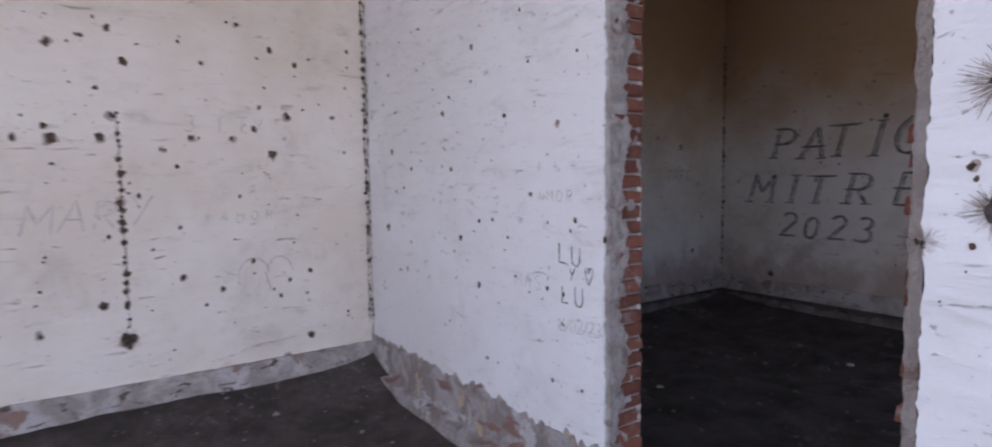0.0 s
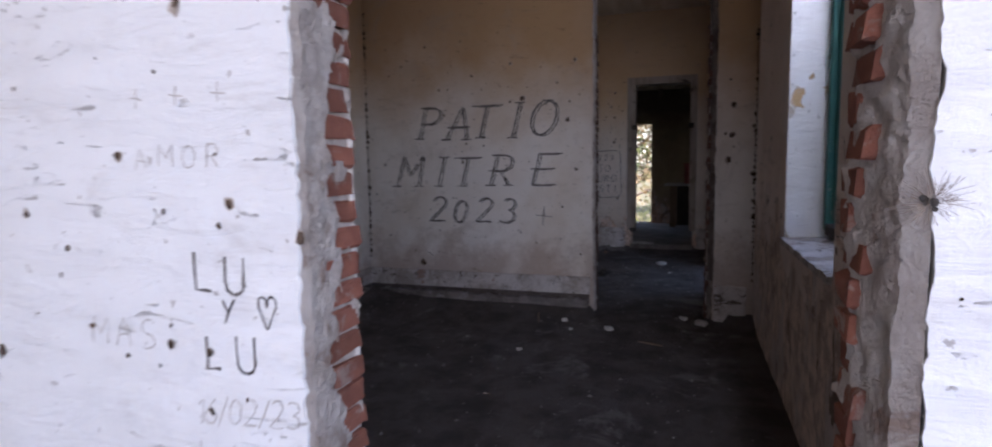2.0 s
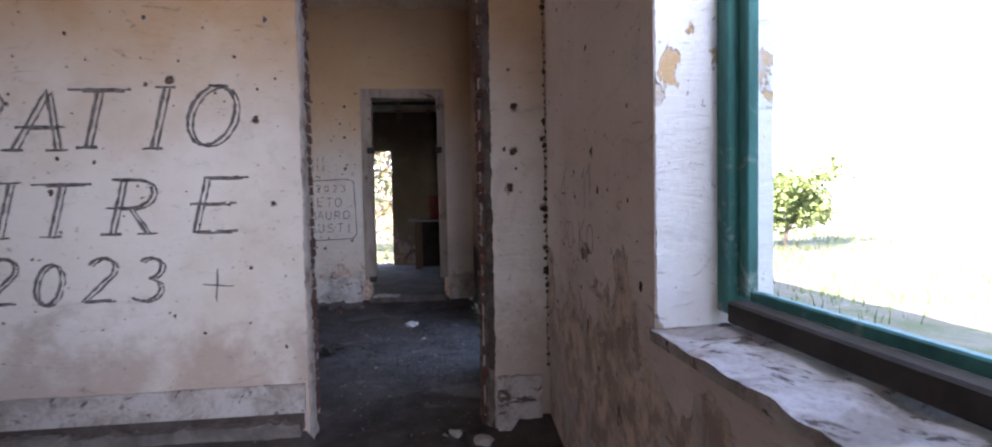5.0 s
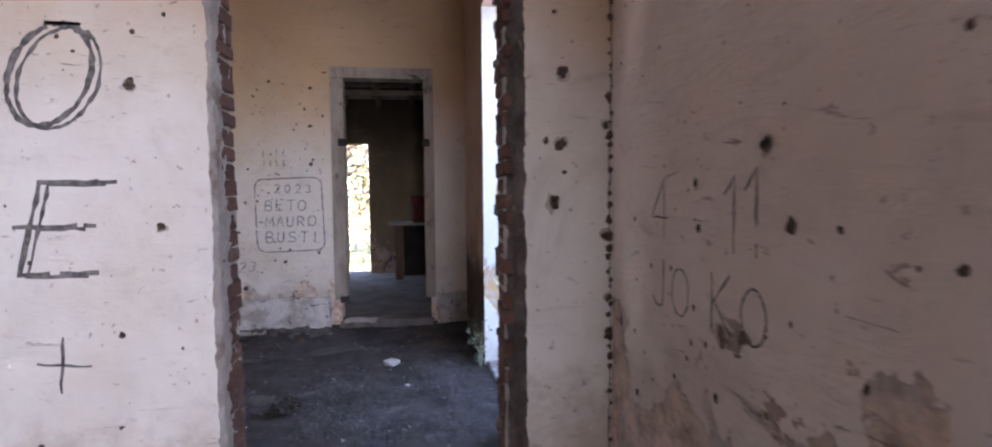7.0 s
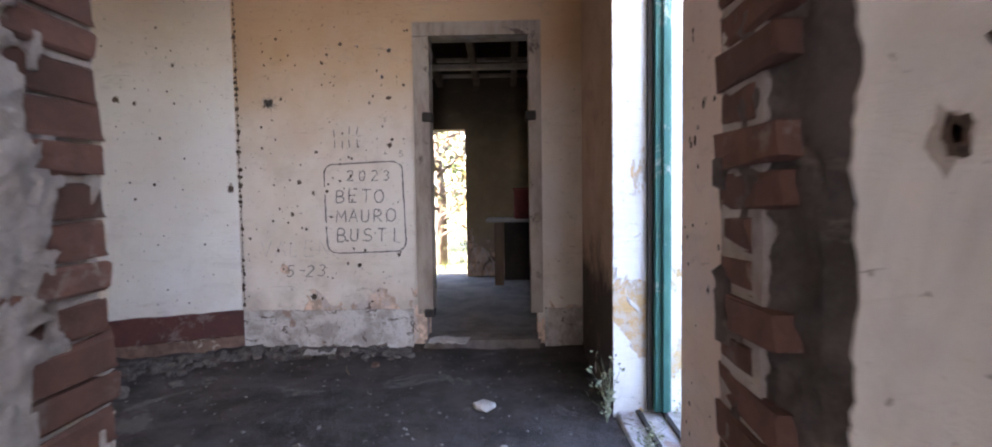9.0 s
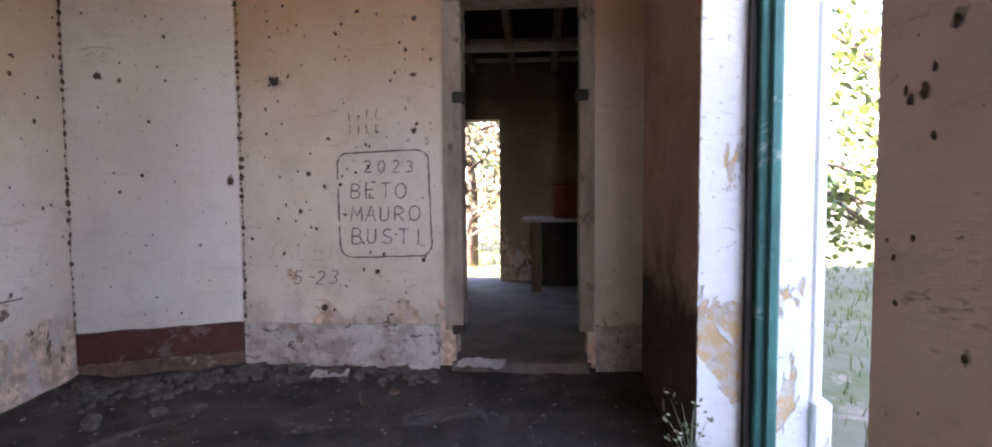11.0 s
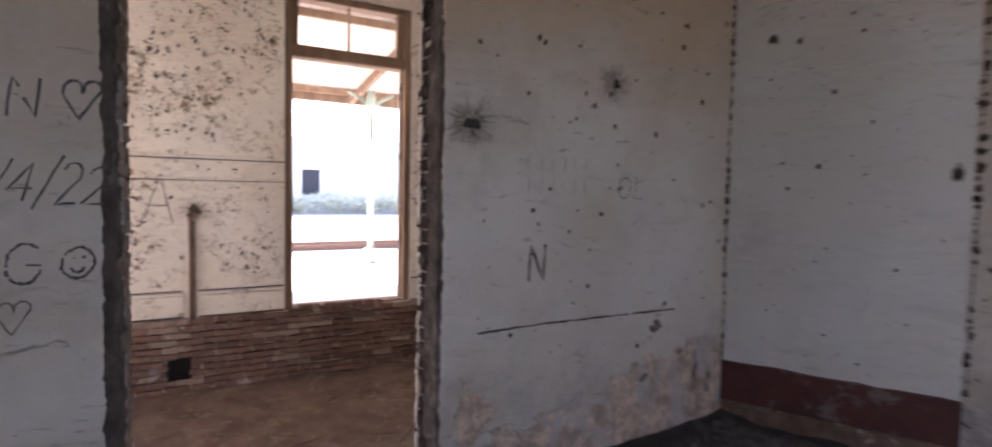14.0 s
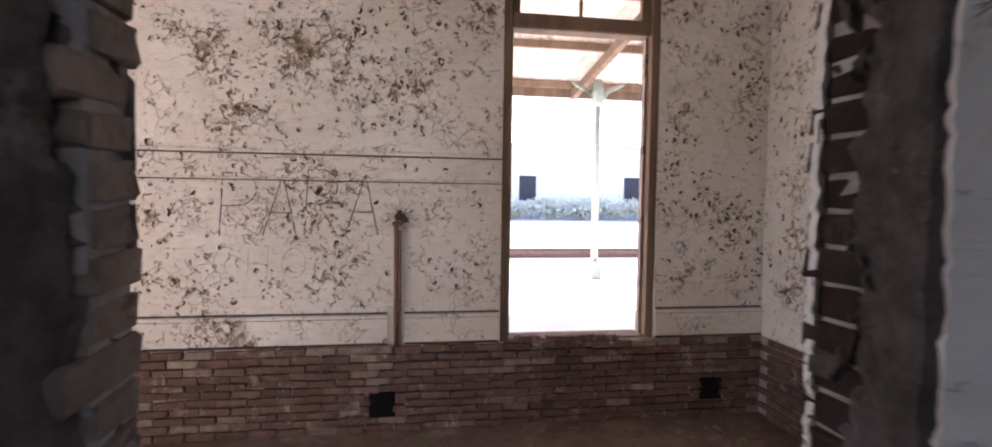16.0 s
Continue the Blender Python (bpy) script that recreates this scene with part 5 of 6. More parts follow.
for f, w, u0, z0, cols, rows, m in ((F3, wall_3, -2.60, 1.81, 4, 2, M_CHAR), (F4N, wall_4, 8.80, 1.34, 6, 2, M_FAINT), (F7, wall_7, 5.45, 1.36, 3, 2, M_FAINT), (F8, wall_8, -3.10, 0.92, 3, 1, M_FAINT)):
    bm = bmesh.new()
    for i in range(cols):
        for j in range(rows):
            u, z, e = u0 + 0.065 * i, z0 + 0.10 * j, rb.uniform(-0.015, 0.015)
            ribbon(bm, f, [(u, z + e), (u + rb.uniform(-0.01, 0.02), z + 0.07 + e)], 0.008, rb)
    part("scribble", bm, m, w, "worn unreadable pencilled scribble")
bm = bmesh.new()
for u, q in ((0.86, 0.10), (1.03, 0.09)):
    ribbon(bm, F6, arc(u, 0.93, q, 0.13, 10, 200, 12), 0.008, rb)
ribbon(bm, F6, [(0.93, 0.96), (0.97, 0.82)], 0.007, rb)
part("scribble", bm, M_FAINT, wall_6, "faint pencilled arches")
bm = bmesh.new()
ribbon(bm, F4N, [(8.55, 0.735), (8.9, 0.745), (9.3, 0.742), (9.76, 0.74)], 0.012, rn)
part("scratch", bm, M_POCK, wall_4, "long scratch in the plaster")
writing(wall_5, F5, "PARA", 6.27, 0.98, 0.50, 1.22, 0.012, M_CHAR, "scratched letters reading PARA", 0.06, seed=50)
writing(wall_5, F5, "CHON", 6.22, 0.63, 0.26, 0.98, 0.010, M_FAINT, "scratched letters reading CHON", 0.03, seed=51)
writing(wall_8, F8, "VALER", -3.235, 1.44, 0.11, 0.42, 0.006, M_CHAR, "pencilled name on the plaster", 0.0, 0.04, seed=52)
writing(wall_8, F8, "S", -2.79, 1.45, 0.17, 0.12, 0.008, M_CHAR, "pencilled letter S", 0.1, seed=60)
writing(wall_8, F8, "Y", -3.13, 1.30, 0.10, 0.08, 0.006, M_CHAR, "pencilled letter Y", seed=53)
writing(wall_8, F8, "EL BRUTO", -3.30, 1.17, 0.10, 0.55, 0.006, M_CHAR, "pencilled words reading EL BRUTO", 0.0, 0.02, seed=54)
writing(wall_8, F8, "TARAMA", -3.19, 1.03, 0.10, 0.50, 0.006, M_CHAR, "pencilled word reading TARAMA", 0.0, 0.02, seed=55)
writing(wall_8, F8, "JO KO", -5.91, 1.17, 0.14, 0.60, 0.008, M_CHAR, "brown scrawled letters", 0.0, seed=56)
writing(wall_8, F8, "4  11", -5.92, 1.38, 0.20, 0.55, 0.008, M_CHAR, "brown scrawled strokes", 0.0, seed=57)
writing(wall_7, F7, "TARC", 5.25, 1.52, 0.11, 0.42, 0.008, M_CHAR, "pencilled letters reading TARC", seed=58)
writing(wall_7, F7, "OS", 4.85, 1.72, 0.30, 0.50, 0.012, M_FAINT, "faint large letters", seed=59)


def flakes(wall, f, u0, u1, z0, z1, count, seed):
    """Curled paint flakes lifting off, with the dark plaster bared beside them."""
    rnd = random.Random(seed)
    curl, bare = bmesh.new(), bmesh.new()
    made = 0
    while made < count:
        u, z = rnd.uniform(u0, u1), rnd.uniform(z0, z1)
        if rnd.random() > 0.5 + 1.6 * noise.noise((u * 1.4, z * 1.4, seed)):
            continue
        made += 1
        r = 0.006 + 0.022 * rnd.random() ** 2.2
        pit(bare, f, u, z, r, rnd, 0.001)
        a, w = rnd.uniform(0, 6.3), r * rnd.uniform(0.8, 1.6)
        p, q = (math.cos(a), math.sin(a)), (-math.sin(a), math.cos(a))
        rows = []
        for i, lift in ((0, 0.002), (0.5, 0.004), (1.0, 0.004 + r * 0.45)):
            rows.append([curl.verts.new(f.p(u + p[0] * (r * 0.9 - i * r) + q[0] * e, z + p[1] * (r * 0.9 - i * r) + q[1] * e, lift)) for e in (-w * (1 - 0.3 * i), w * (0.9 - 0.4 * i))])
        for x, y in zip(rows, rows[1:]):
            curl.faces.new((x[0], x[1], y[1], y[0]))
    part("bare_spots", bare, M_POCK, wall, "dark spots bared under fallen paint", "stuff")
    part("paint_flakes", curl, M_FLAKY, wall, "curled flakes of old white paint", "stuff")


flakes(wall_5, F5, 4.8, 8.45, 0.4, 3.6, 900, 61)
flakes(wall_5, F5, 9.98, PX - 0.02, 0.35, 3.6, 520, 62)
flakes(wall_13, on_y(PX), -8.6, -6.0, 0.2, 3.4, 380, 63)


# ---- rubble, litter and weeds ----
def rock(name, at, size, material, label, category, seed, group=""):
    rnd = random.Random(seed)
    bm = bmesh.new()
    bmesh.ops.create_icosphere(bm, subdivisions=2, radius=1.0)
    k = [rnd.uniform(0.6, 1.0) for _ in range(3)]
    for v in bm.verts:
        q = 1 + 0.45 * noise.noise(v.co * 1.3 + Vector((seed * 3.7, 0, 0))) + 0.15 * noise.noise(v.co * 4 + Vector((seed, 5, 0)))
        v.co = Vector((v.co.x * k[0], v.co.y * k[1], v.co.z * 0.6 * k[2])) * q * size
        v.co.z = max(v.co.z, -size * 0.25)
    ob = thing(name, bm, material, label, category, group=group)
    ob.matrix_world = pose(at[0], at[1], at[2] + size * 0.2, 0, 0, rnd.uniform(0, 360))
    return ob


M_CRUMB = rough_stuff("dusty_crumbs", (0.26, 0.23, 0.21), (0.14, 0.12, 0.11), 9, 0.95, 0.5, 0.01, spots=(0.42, 0.39, 0.36))
M_CLOD = rough_stuff("grey_clods", (0.19, 0.165, 0.15), (0.11, 0.095, 0.085), 14, 0.95, 0.9, 0.015)


def fz(x, y):
    return inner_floor(x, y) if y < N0 else sunk_floor(x, y)


for x, y, r, m in ((5.76, 1.57, 0.05, M_STONE), (5.03, 2.19, 0.035, M_JAMB), (5.70, 1.90, 0.03, M_STONE), (5.9, 2.0, 0.04, M_STONE), (6.22, 0.95, 0.05, M_STONE), (6.1, 0.8, 0.07, M_JAMB),
                   (9.30, 1.28, 0.075, M_STONE), (8.75, 1.15, 0.03, M_STONE), (10.45, 2.70, 0.09, M_CLOD), (10.33, 3.05, 0.08, M_CLOD), (10.2, 2.2, 0.05, M_BRICK_DIRTY), (9.8, 3.6, 0.07, M_CLOD),
                   (9.6, 3.9, 0.09, M_CLOD), (9.9, 3.4, 0.05, M_CLOD), (10.0, 3.9, 0.07, M_CLOD), (10.25, 3.5, 0.06, M_CLOD), (3.4, 2.8, 0.03, M_STONE), (0.4, 3.4, 0.03, M_STONE), (1.1, 3.2, 0.05, M_JAMB), (1.45, 2.5, 0.07, M_JAMB), (1.5, 2.1, 0.06, M_STONE)):
    rock("rubble", (x, y, fz(x, y)), r, m, "broken lump of plaster on the dirt floor", "rubble", int(x * 100 + y * 10), "rubble on the floor")
rnd = random.Random(77)
bm = bmesh.new()
for _ in range(2600):
    x, y = rnd.uniform(0.0, 10.5), rnd.uniform(0.5, 4.1)
    if rnd.random() < 0.45:
        y = 4.2 - abs(rnd.gauss(0, 0.3)) if x < 6.2 else rnd.uniform(0.6, 4.3)
    if 6.2 < x < 6.6 and not 0.8 < y < 1.7 or 1.6 < x < 2.0 and not 0.7 < y < 1.6:
        continue
    s, z = abs(rnd.gauss(0.002, 0.007)) + 0.002, fz(x, y)
    a = rnd.uniform(0, 6)
    pts = [Vector((x + s * math.cos(a + i * 2.1) * rnd.uniform(0.7, 1.6), y + s * math.sin(a + i * 2.1) * rnd.uniform(0.7, 1.6), z)) for i in range(3)]
    top = bm.verts.new(Vector((x, y, z + s * rnd.uniform(0.5, 1.1))))
    vs = [bm.verts.new(p) for p in pts]
    for i in range(3):
        bm.faces.new((vs[i], vs[(i + 1) % 3], top))
thing("plaster_crumbs", bm, M_CRUMB, "pale plaster crumbs scattered over the dirt floor", "debris", "stuff")
bm = bmesh.new()
for _ in range(700):
    x, y = rnd.uniform(6.0, 10.6), rnd.uniform(5.0, 8.5)
    s, z, a = rnd.uniform(0.01, 0.05), sunk_floor(x, y) + 0.004, rnd.uniform(0, 6)
    d, e = Vector((math.cos(a), math.sin(a), 0)) * s, Vector((-math.sin(a), math.cos(a), 0)) * s * rnd.uniform(0.2, 0.6)
    c = Vector((x, y, z))
    bm.faces.new([bm.verts.new(q) for q in (c - d - e, c + d - e + Vector((0, 0, 0.01)), c + d + e, c - d + e + Vector((0, 0, rnd.uniform(0, 0.02))))])
thing("leaf_litter", bm, M_DRYLEAF, "dry leaves and chips over the earth floor", "debris", "stuff")


bm = bmesh.new()
for _ in range(260):
    k = rnd.random()
    x, y = 10.1 + 0.42 * k - abs(rnd.gauss(0, 0.16)), 4.35 - 0.95 * k - abs(rnd.gauss(0, 0.10))
    if rnd.random() < 0.4:
        x, y = C0 - 0.03 - abs(rnd.gauss(0, 0.12)), rnd.uniform(1.95, 3.4)
    r = rnd.uniform(0.012, 0.05)
    c = Vector((x, y, fz(x, y) + r * 0.2))
    vs = [bm.verts.new(c + Vector((math.cos(a) * r * rnd.uniform(0.6, 1.2), math.sin(a) * r * rnd.uniform(0.6, 1.2), h * r * rnd.uniform(0.6, 1.1)))) for h, a in ((-0.4, 0), (-0.4, 1.57), (-0.4, 3.14), (-0.4, 4.71), (0.55, 0.8), (0.55, 2.4), (0.5, 3.9), (0.6, 5.5))]
    for f in ((0, 1, 4), (1, 5, 4), (1, 2, 5), (2, 6, 5), (2, 3, 6), (3, 7, 6), (3, 0, 7), (0, 4, 7), (4, 5, 6), (4, 6, 7)):
        bm.faces.new([vs[i] for i in f])
thing("clods", bm, M_CLOD, "grey clods and plaster lumps heaped along the wall foot", "debris", "stuff")


def scrap(name, at, size, material, label, category, seed):
    """A crumpled sheet."""
    bm = terrain(-size, size, -size * 0.6, size * 0.6, size / 6, lambda x, y: 0.02 + size * 0.35 * abs(noise.noise((x / size * 2, y / size * 2, seed))))
    ob = thing(name, bm, material, label, category)
    mod = ob.modifiers.new("thickness", "SOLIDIFY")
    mod.thickness = 0.004
    ob.matrix_world = pose(*at, 0, 0, seed * 40)


scrap("plastic_sheet", (10.42, 1.62, 0.14), 0.16, M_STONE, "crumpled pale plastic sheet by the doorstep", "litter", 2)
scrap("rag", (8.35, 1.98, fz(8.35, 1.98)), 0.16, M_DARKWOOD_SHADE, "dark crumpled rag on the dirt floor", "litter", 4)
scrap("paper_scrap", (10.40, 2.72, fz(10.40, 2.72) + 0.01), 0.13, M_STONE, "pale paper scrap on rubble", "litter", 7)
for at, ln, rot in (((5.95, 2.25), 0.45, 12), ((5.45, 1.2), 0.2, 70), ((10.1, 2.4), 0.25, 20)):
    bm = bmesh.new()
    tube(bm, [(-ln / 2, 0, 0.008), (0, 0.012, 0.012), (ln / 2, 0, 0.008)], [0.006, 0.008, 0.004], 6)
    ob = thing("stick", bm, M_WOOD, "thin pale stick on the dirt floor", "stick")
    ob.matrix_world = pose(at[0], at[1], fz(*at) + 0.004, 0, 0, rot)


twig_rnd = random.Random(15)
for i in range(22):
    x, y, ln = twig_rnd.uniform(7.3, 10.6), twig_rnd.uniform(5.4, 8.2), twig_rnd.uniform(0.15, 0.6)
    bm = bmesh.new()
    tube(bm, [(-ln / 2, 0, 0.006), (-ln / 6, twig_rnd.uniform(-0.03, 0.03), 0.014), (ln / 5, twig_rnd.uniform(-0.03, 0.03), 0.010), (ln / 2, 0, 0.02)], [0.007, 0.008, 0.006, 0.003], 5)
    ob = thing("twig", bm, M_WOOD if i % 3 else M_PALEWOOD, "dry broken twig on the earth floor", "twig", group="twigs on the earth floor")
    ob.matrix_world = pose(x, y, sunk_floor(x, y) + 0.004, 0, 0, twig_rnd.uniform(0, 180))


def weed(at, height, seed, n=9):
    rnd = random.Random(seed)
    bm = bmesh.new()
    for _ in range(n):
        a, lean, h = rnd.uniform(0, 6.3), rnd.uniform(0.02, 0.12), height * rnd.uniform(0.5, 1)
        p = [Vector((at[0], at[1], at[2])) + Vector((math.cos(a) * lean * q * q, math.sin(a) * lean * q * q, h * q)) for q in (0, 0.35, 0.7, 1)]
        tube(bm, p, [0.003, 0.0025, 0.002, 0.001], 4)
        for _ in range(7):
            q = p[rnd.randint(1, 3)] + Vector((rnd.uniform(-0.02, 0.02), rnd.uniform(-0.02, 0.02), rnd.uniform(-0.03, 0.03)))
            d = Vector((rnd.uniform(-1, 1), rnd.uniform(-1, 1), rnd.uniform(-0.2, 1))).normalized() * 0.028
            e = d.orthogonal().normalized() * 0.007
            bm.faces.new([bm.verts.new(w) for w in (q, q + d * 0.5 + e, q + d, q + d * 0.5 - e)])
    thing("weed", bm, M_WEED, "dry grey-green weed growing at the threshold", "weed", group="weeds at the threshold")


weed((D1 - 0.03, S3 + 0.03, 0.0), 0.42, 1)
weed((D1 - 0.10, S3 + 0.05, 0.0), 0.28, 2)
weed((D1 - 0.30, 0.06, 0.03), 0.20, 3)
weed((D1 - 0.55, 0.38, 0.03), 0.12, 4)


# ---- garden trees and grass, shrubs across the tracks ----
def leaves(bm, c, spread, count, size, rnd):
    for _ in range(count):
        p = Vector(c) + Vector((rnd.gauss(0, 1), rnd.gauss(0, 1), rnd.gauss(0, 0.8))) * spread
        d = Vector((rnd.uniform(-1, 1), rnd.uniform(-1, 1), rnd.uniform(-0.8, 0.6))).normalized() * size * rnd.uniform(0.6, 1.3)
        e = d.orthogonal().normalized() * d.length * 0.42
        bm.faces.new([bm.verts.new(q) for q in (p, p + d * 0.5 + e, p + d, p + d * 0.5 - e)])


def tree(at, height, crown, seed, leaf, label, count=70, low=0.35):
    rnd = random.Random(seed)
    base = empty("tree", at, label, "tree")
    trunk, foliage = bmesh.new(), bmesh.new()
    tip = Vector((at[0] + rnd.uniform(-0.4, 0.4), at[1] + rnd.uniform(-0.4, 0.4), at[2] + height * 0.62))
    root = Vector(at)
    tube(trunk, [root - Vector((0, 0, 0.1)), root.lerp(tip, 0.5) + Vector((0.1, -0.08, 0)), tip], [height * 0.028, height * 0.02, height * 0.01], 9)
    for i in range(13):
        s = root.lerp(tip, rnd.uniform(low, 1.0))
        a = rnd.uniform(0, 6.3)
        e = s + Vector((math.cos(a), math.sin(a), rnd.uniform(0.0, 0.9))) * crown * rnd.uniform(0.5, 1.0)
        tube(trunk, [s, s.lerp(e, 0.5) + Vector((0, 0, 0.15)), e], [height * 0.008, height * 0.005, 0.008], 6)
        for q in (0.45, 0.7, 0.85, 1.0):
            leaves(foliage, s.lerp(e, q) + Vector((0, 0, 0.1)), crown * 0.17, count, 0.13, rnd)
    child_of(base, "trunk", trunk, M_BARK, smooth=True)
    child_of(base, "crown", foliage, leaf)


G = "leafy garden tree with an uneven crown"
for i, (x, y, h, c, m) in enumerate(((15.5, -4.0, 5.5, 2.4, M_LEAF), (18.6, -9.3, 2.4, 1.3, M_LEAF),
                                     (18.5, 2.6, 5.0, 2.0, M_DRYLEAF), (20.5, 4.2, 6.0, 2.6, M_LEAF), (21.5, 1.0, 6.5, 2.6, M_DRYLEAF), (23.0, -3.0, 7.0, 3.0, M_LEAF))):
    tree((x, y, -0.2), h, c, 100 + i, m, G if m == M_LEAF else "thin tree with dry pale twigs and few leaves", 90 if m == M_LEAF else 45, 0.15)
bm = bmesh.new()
rnd = random.Random(9)
for _ in range(9000):
    x, y = rnd.uniform(9.0, 24), rnd.uniform(-14, 6)
    if y > -0.6 and x < 15.2:
        continue
    h, a = rnd.uniform(0.04, 0.14), rnd.uniform(0, 6)
    d = Vector((math.cos(a), math.sin(a), 0)) * 0.012
    c = Vector((x, y, -0.2))
    bm.faces.new([bm.verts.new(q) for q in (c - d, c + d, c + Vector((rnd.uniform(-0.05, 0.05), rnd.uniform(-0.05, 0.05), h + 0.06)))])
thing("grass", bm, M_LEAF, "patchy grass over leaf-littered ground", "grass", "stuff")
bm = bmesh.new()
for _ in range(500):
    x = rnd.uniform(2, 48)
    leaves(bm, (x, rnd.uniform(55.5, 58.5), -0.3 + rnd.uniform(0, 0.9)), 0.4, 14, 0.35, rnd)
thing("shrubs", bm, M_STRAW, "low shrubs along the far shed", "shrubs", "stuff")


# ---- brick pieces ----
JAMB_LENGTHS = (0.115, 0.135, 0.175)
# dark brown mortar
M_MORTAR_DARK = rough_stuff("dark_mortar", (0.13, 0.10, 0.085), (0.08, 0.06, 0.05), 14, 0.95, 0.9, 0.02)


def jamb_bricks(wall, along, u, side, d_far, z0, z1, material, seed, inset=0.0, deep=0.10, lengths=JAMB_LENGTHS, back=0.05, mortar=M_CORE):
    """Courses of broken bricks on one side of an opening, flush with the far face."""
    rnd = random.Random(seed)
    kinds = [brick_mesh("brick", ln if along == "y" else deep, deep if along == "y" else ln, 0.055, material, seed * 10 + i) for i, ln in enumerate(lengths)]
    e, o = u - side * 0.001, "x" if along == "y" else "y"
    fill = slab(o, d_far - sorted(lengths)[1] + 0.01, d_far - 0.004, min(u - side * back, e), max(u - side * back, e), z0 - 0.1, z1, left=0.012, right=0.004, seed=seed)
    part("mortar", fill, mortar, wall, "crumbly lime mortar")
    z = z0
    row = 0
    while z < z1:
        i = (row + (rnd.random() < 0.35)) % 3
        ln = lengths[i]
        ob = new("brick", kinds[i])
        ob.parent = wall
        c = d_far - inset - ln / 2 + rnd.uniform(-0.006, 0.006)
        uu = u - side * (deep / 2 - 0.008) + side * rnd.uniform(-0.005, 0.007)
        ob.matrix_basis = pose(c if along == "y" else uu, uu if along == "y" else c, z, rnd.uniform(-1.3, 1.3), rnd.uniform(-1.3, 1.3), rnd.uniform(-1.5, 1.5))
        z += 0.0635
        row += 1


jamb_bricks(wall_1, "y", 1.69, -1, A1 - 0.003, 0.03, 2.55, M_BRICK, 1)
jamb_bricks(wall_1, "y", 0.64, +1, A1 - 0.003, 0.03, 2.55, M_BRICK, 2, lengths=(0.075, 0.10, 0.135), back=0.08)
jamb_bricks(wall_2, "y", 1.80, -1, B1 - 0.003, 0.03, 2.75, M_BRICK_OLD, 3, lengths=(0.17, 0.21, 0.235))
jamb_bricks(wall_2, "y", 0.76, +1, B1 - 0.003, 0.03, 2.75, M_BRICK_OLD, 4, lengths=(0.13, 0.17, 0.22), back=0.08, mortar=M_CORE)
M_BRICK_PALE = rough_stuff("limewashed_brick", (0.44, 0.34, 0.27), (0.30, 0.22, 0.17), 13, 0.95, 0.9, 0.015, spots=(0.22, 0.15, 0.12), vary=0.4)
jamb_bricks(wall_4, "x", 7.262, +1, N1 - 0.003, 0.0, 2.5, M_BRICK_PALE, 5, back=0.07)
# near-black brick, for the right jamb of wall_4 only
M_BRICK_BLACK = rough_stuff("near_black_brick", (0.075, 0.045, 0.036), (0.045, 0.03, 0.025), 14, 0.95, 1.0, 0.015, spots=(0.13, 0.10, 0.085), vary=0.4)
jamb_bricks(wall_4, "x", 8.396, -1, N1 + 0.010, 0.0, 2.6, M_BRICK_BLACK, 6, deep=0.13, lengths=(0.12, 0.155, 0.20), mortar=M_MORTAR_DARK)

# exposed brick footing of the platform wall, with two air vents
rnd = random.Random(31)
FOOT = [brick_mesh("brick", 0.215, 0.06, 0.055, M_BRICK_DIRTY, 900 + i) for i in range(5)]
PALE_FOOT = [brick_mesh("brick", 0.212, 0.06, 0.054, M_BRICK_PALE, 940 + i) for i in range(4)]
HALF = [brick_mesh("brick", 0.105, 0.06, 0.055, M_BRICK_DIRTY, 920 + i) for i in range(3)]
foot = thing("footing", boxes((5.3, P0 - 0.025, -0.85, PX, P0 - 0.002, 0.07)), M_CORE, "crumbling brick footing below the lost floor", "brick footing", "structure")
VENTS = ((7.535, -0.42), (10.46, -0.40))
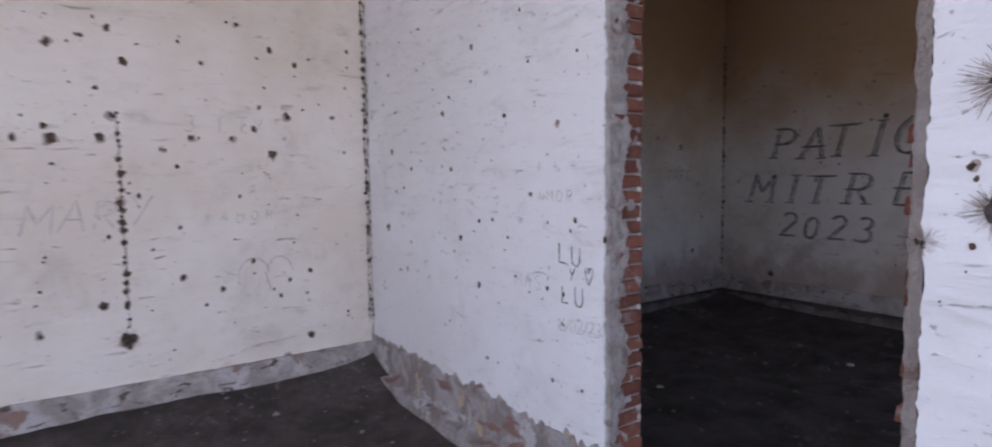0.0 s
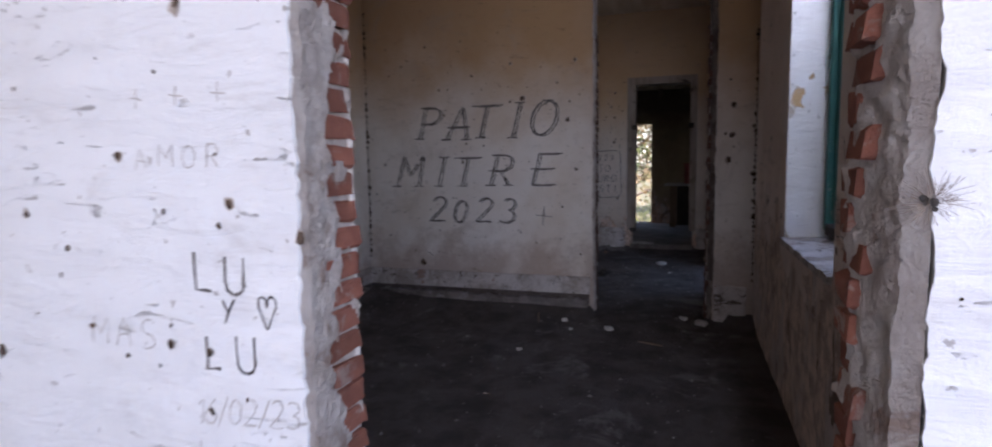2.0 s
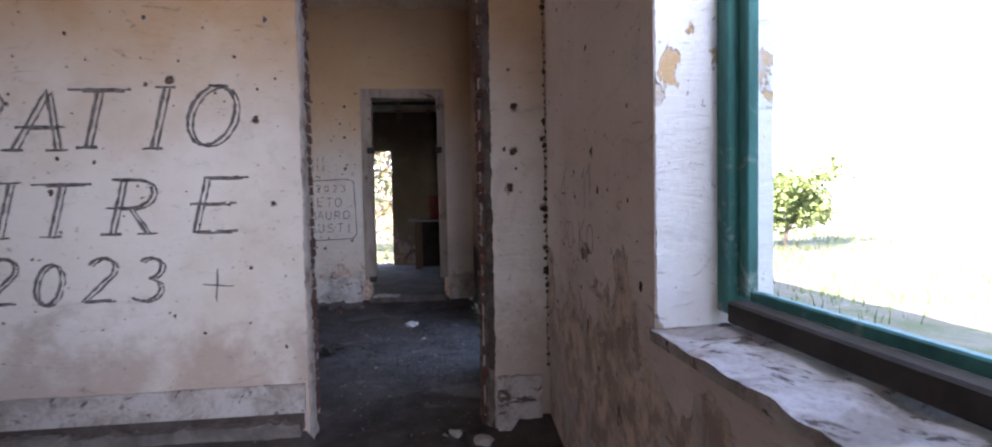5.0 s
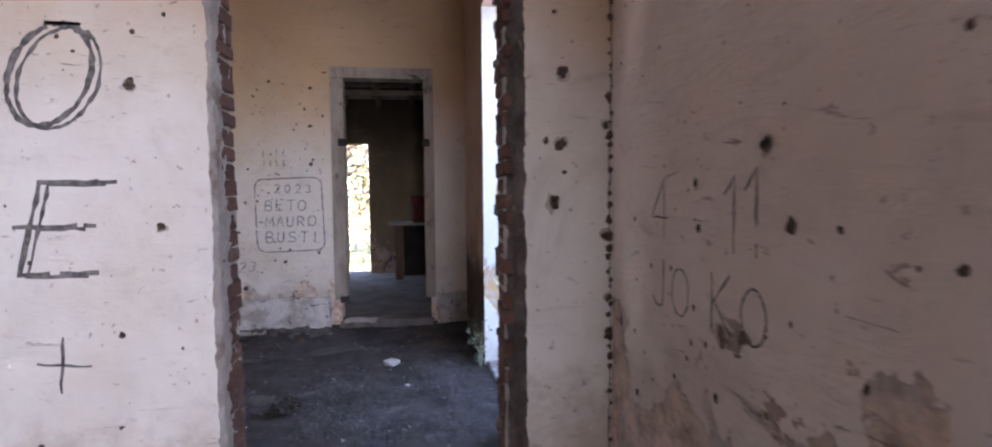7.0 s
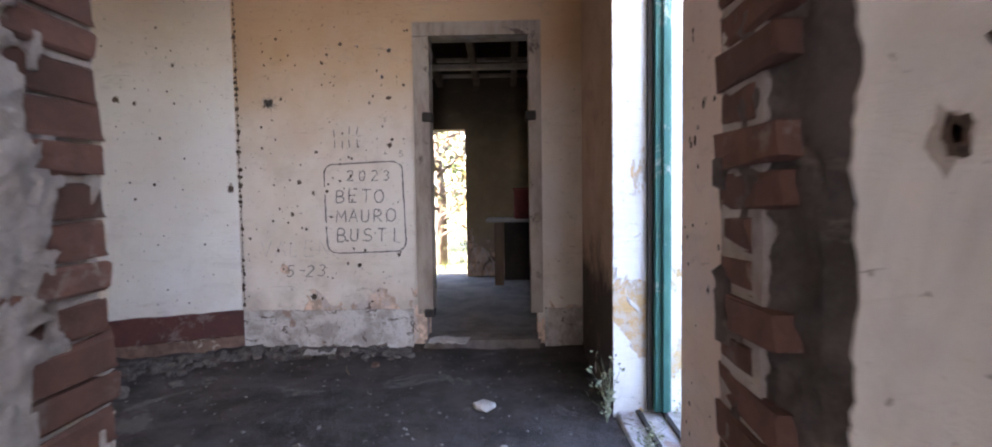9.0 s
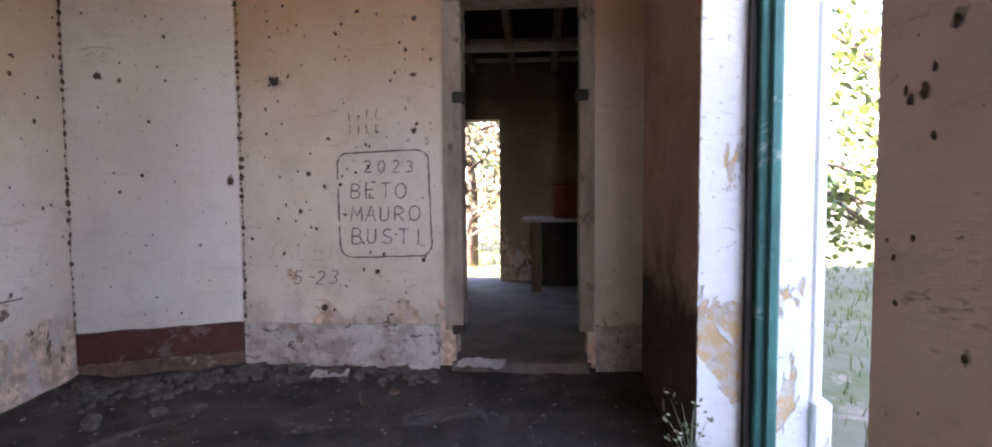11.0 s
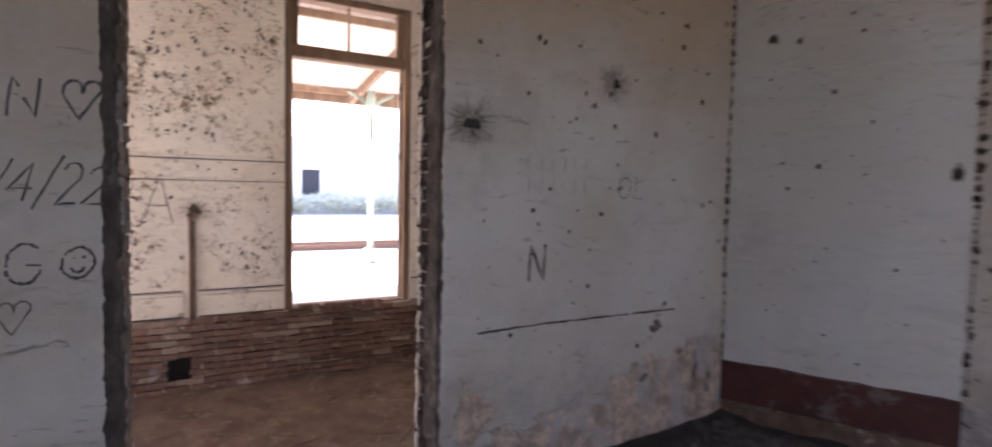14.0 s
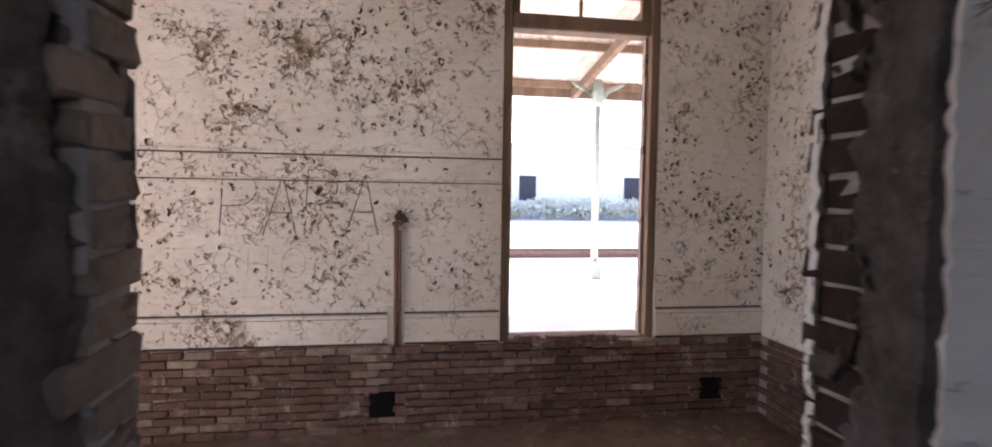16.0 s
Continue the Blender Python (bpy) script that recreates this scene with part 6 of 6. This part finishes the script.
for r in range(11):
    z = 0.045 - 0.066 * r
    x = 5.45 + (0.11 if r % 2 else 0.0)
    proud = 0.03 if r < 4 else 0.0
    while x < PX - 0.1:
        if not any(abs(x - vx) < 0.17 and abs(z - vz) < 0.10 for vx, vz in VENTS):
            ob = new("brick", rnd.choice(PALE_FOOT if rnd.random() < (0.36, 0.3, 0.2, 0.1)[min(r, 3)] else FOOT))
            ob.parent = foot
            ob.matrix_basis = pose(x, P0 - 0.035 - proud + rnd.uniform(-0.012, 0.010), z + rnd.uniform(-0.005, 0.005), rnd.uniform(-2, 2), rnd.uniform(-1, 1), rnd.uniform(-2, 2))
        x += 0.229
for vx, vz in VENTS:
    for dz in (-0.035, 0.035):
        for dx in (-0.135, 0.135):
            ob = new("brick", rnd.choice(HALF))
            ob.parent = foot
            ob.matrix_basis = pose(vx + dx, P0 - 0.036, vz + dz, 0, 0, rnd.uniform(-2, 2))
    # a black box stands for the shade inside the vent
    part("vent", boxes((vx - 0.105, P0 - 0.066, vz - 0.10, vx + 0.105, P0 - 0.026, vz + 0.10)), M_BLACK, foot, "square air vent, its dark inside painted black")
# loose bricks on the door sill
for x, rz in ((8.75, 4), (9.02, -7), (9.22, 12), (9.45, -3)):
    ob = thing("loose_brick", boxes((-0.105, -0.05, -0.025, 0.105, 0.05, 0.025), bevel=0.008), M_BRICK_DIRTY, "loose dusty brick under the station door", "brick", group="loose bricks under the door")
    ob.matrix_world = pose(x, P0 - 0.055, 0.105, 0, 0, rz)
# brick footing of the end wall
bm = bmesh.new()
for r in range(12):
    y = N1 + 0.1 + (0.11 if r % 2 else 0)
    while y < P0 - 0.15:
        w = rnd.uniform(-0.006, 0.006)
        box(bm, PX - 0.03 + w, y, 0.0 - 0.066 * r, PX + 0.02, y + 0.215, 0.055 - 0.066 * r)
        y += 0.229
end_foot = thing("end_footing", boxes((PX - 0.012, N1, -0.9, PX + 0.28, P0, 0.058)), M_CORE, "crumbling brick footing of the end wall", "brick footing", "structure")
part("bricks", bm, M_BRICK_DIRTY, end_foot, "dusty brick courses", "stuff")
# a dark slab on the plaster stands for the shade in the hole
hole = thing("socket_hole", slab("y", 7.55, 7.67, PX - 0.008, PX - 0.002, 0.52, 0.68, left=0.02, right=0.02, seed=4), M_VOID, "hole knocked in the plaster, its shade a dark patch", "hole", "structure")
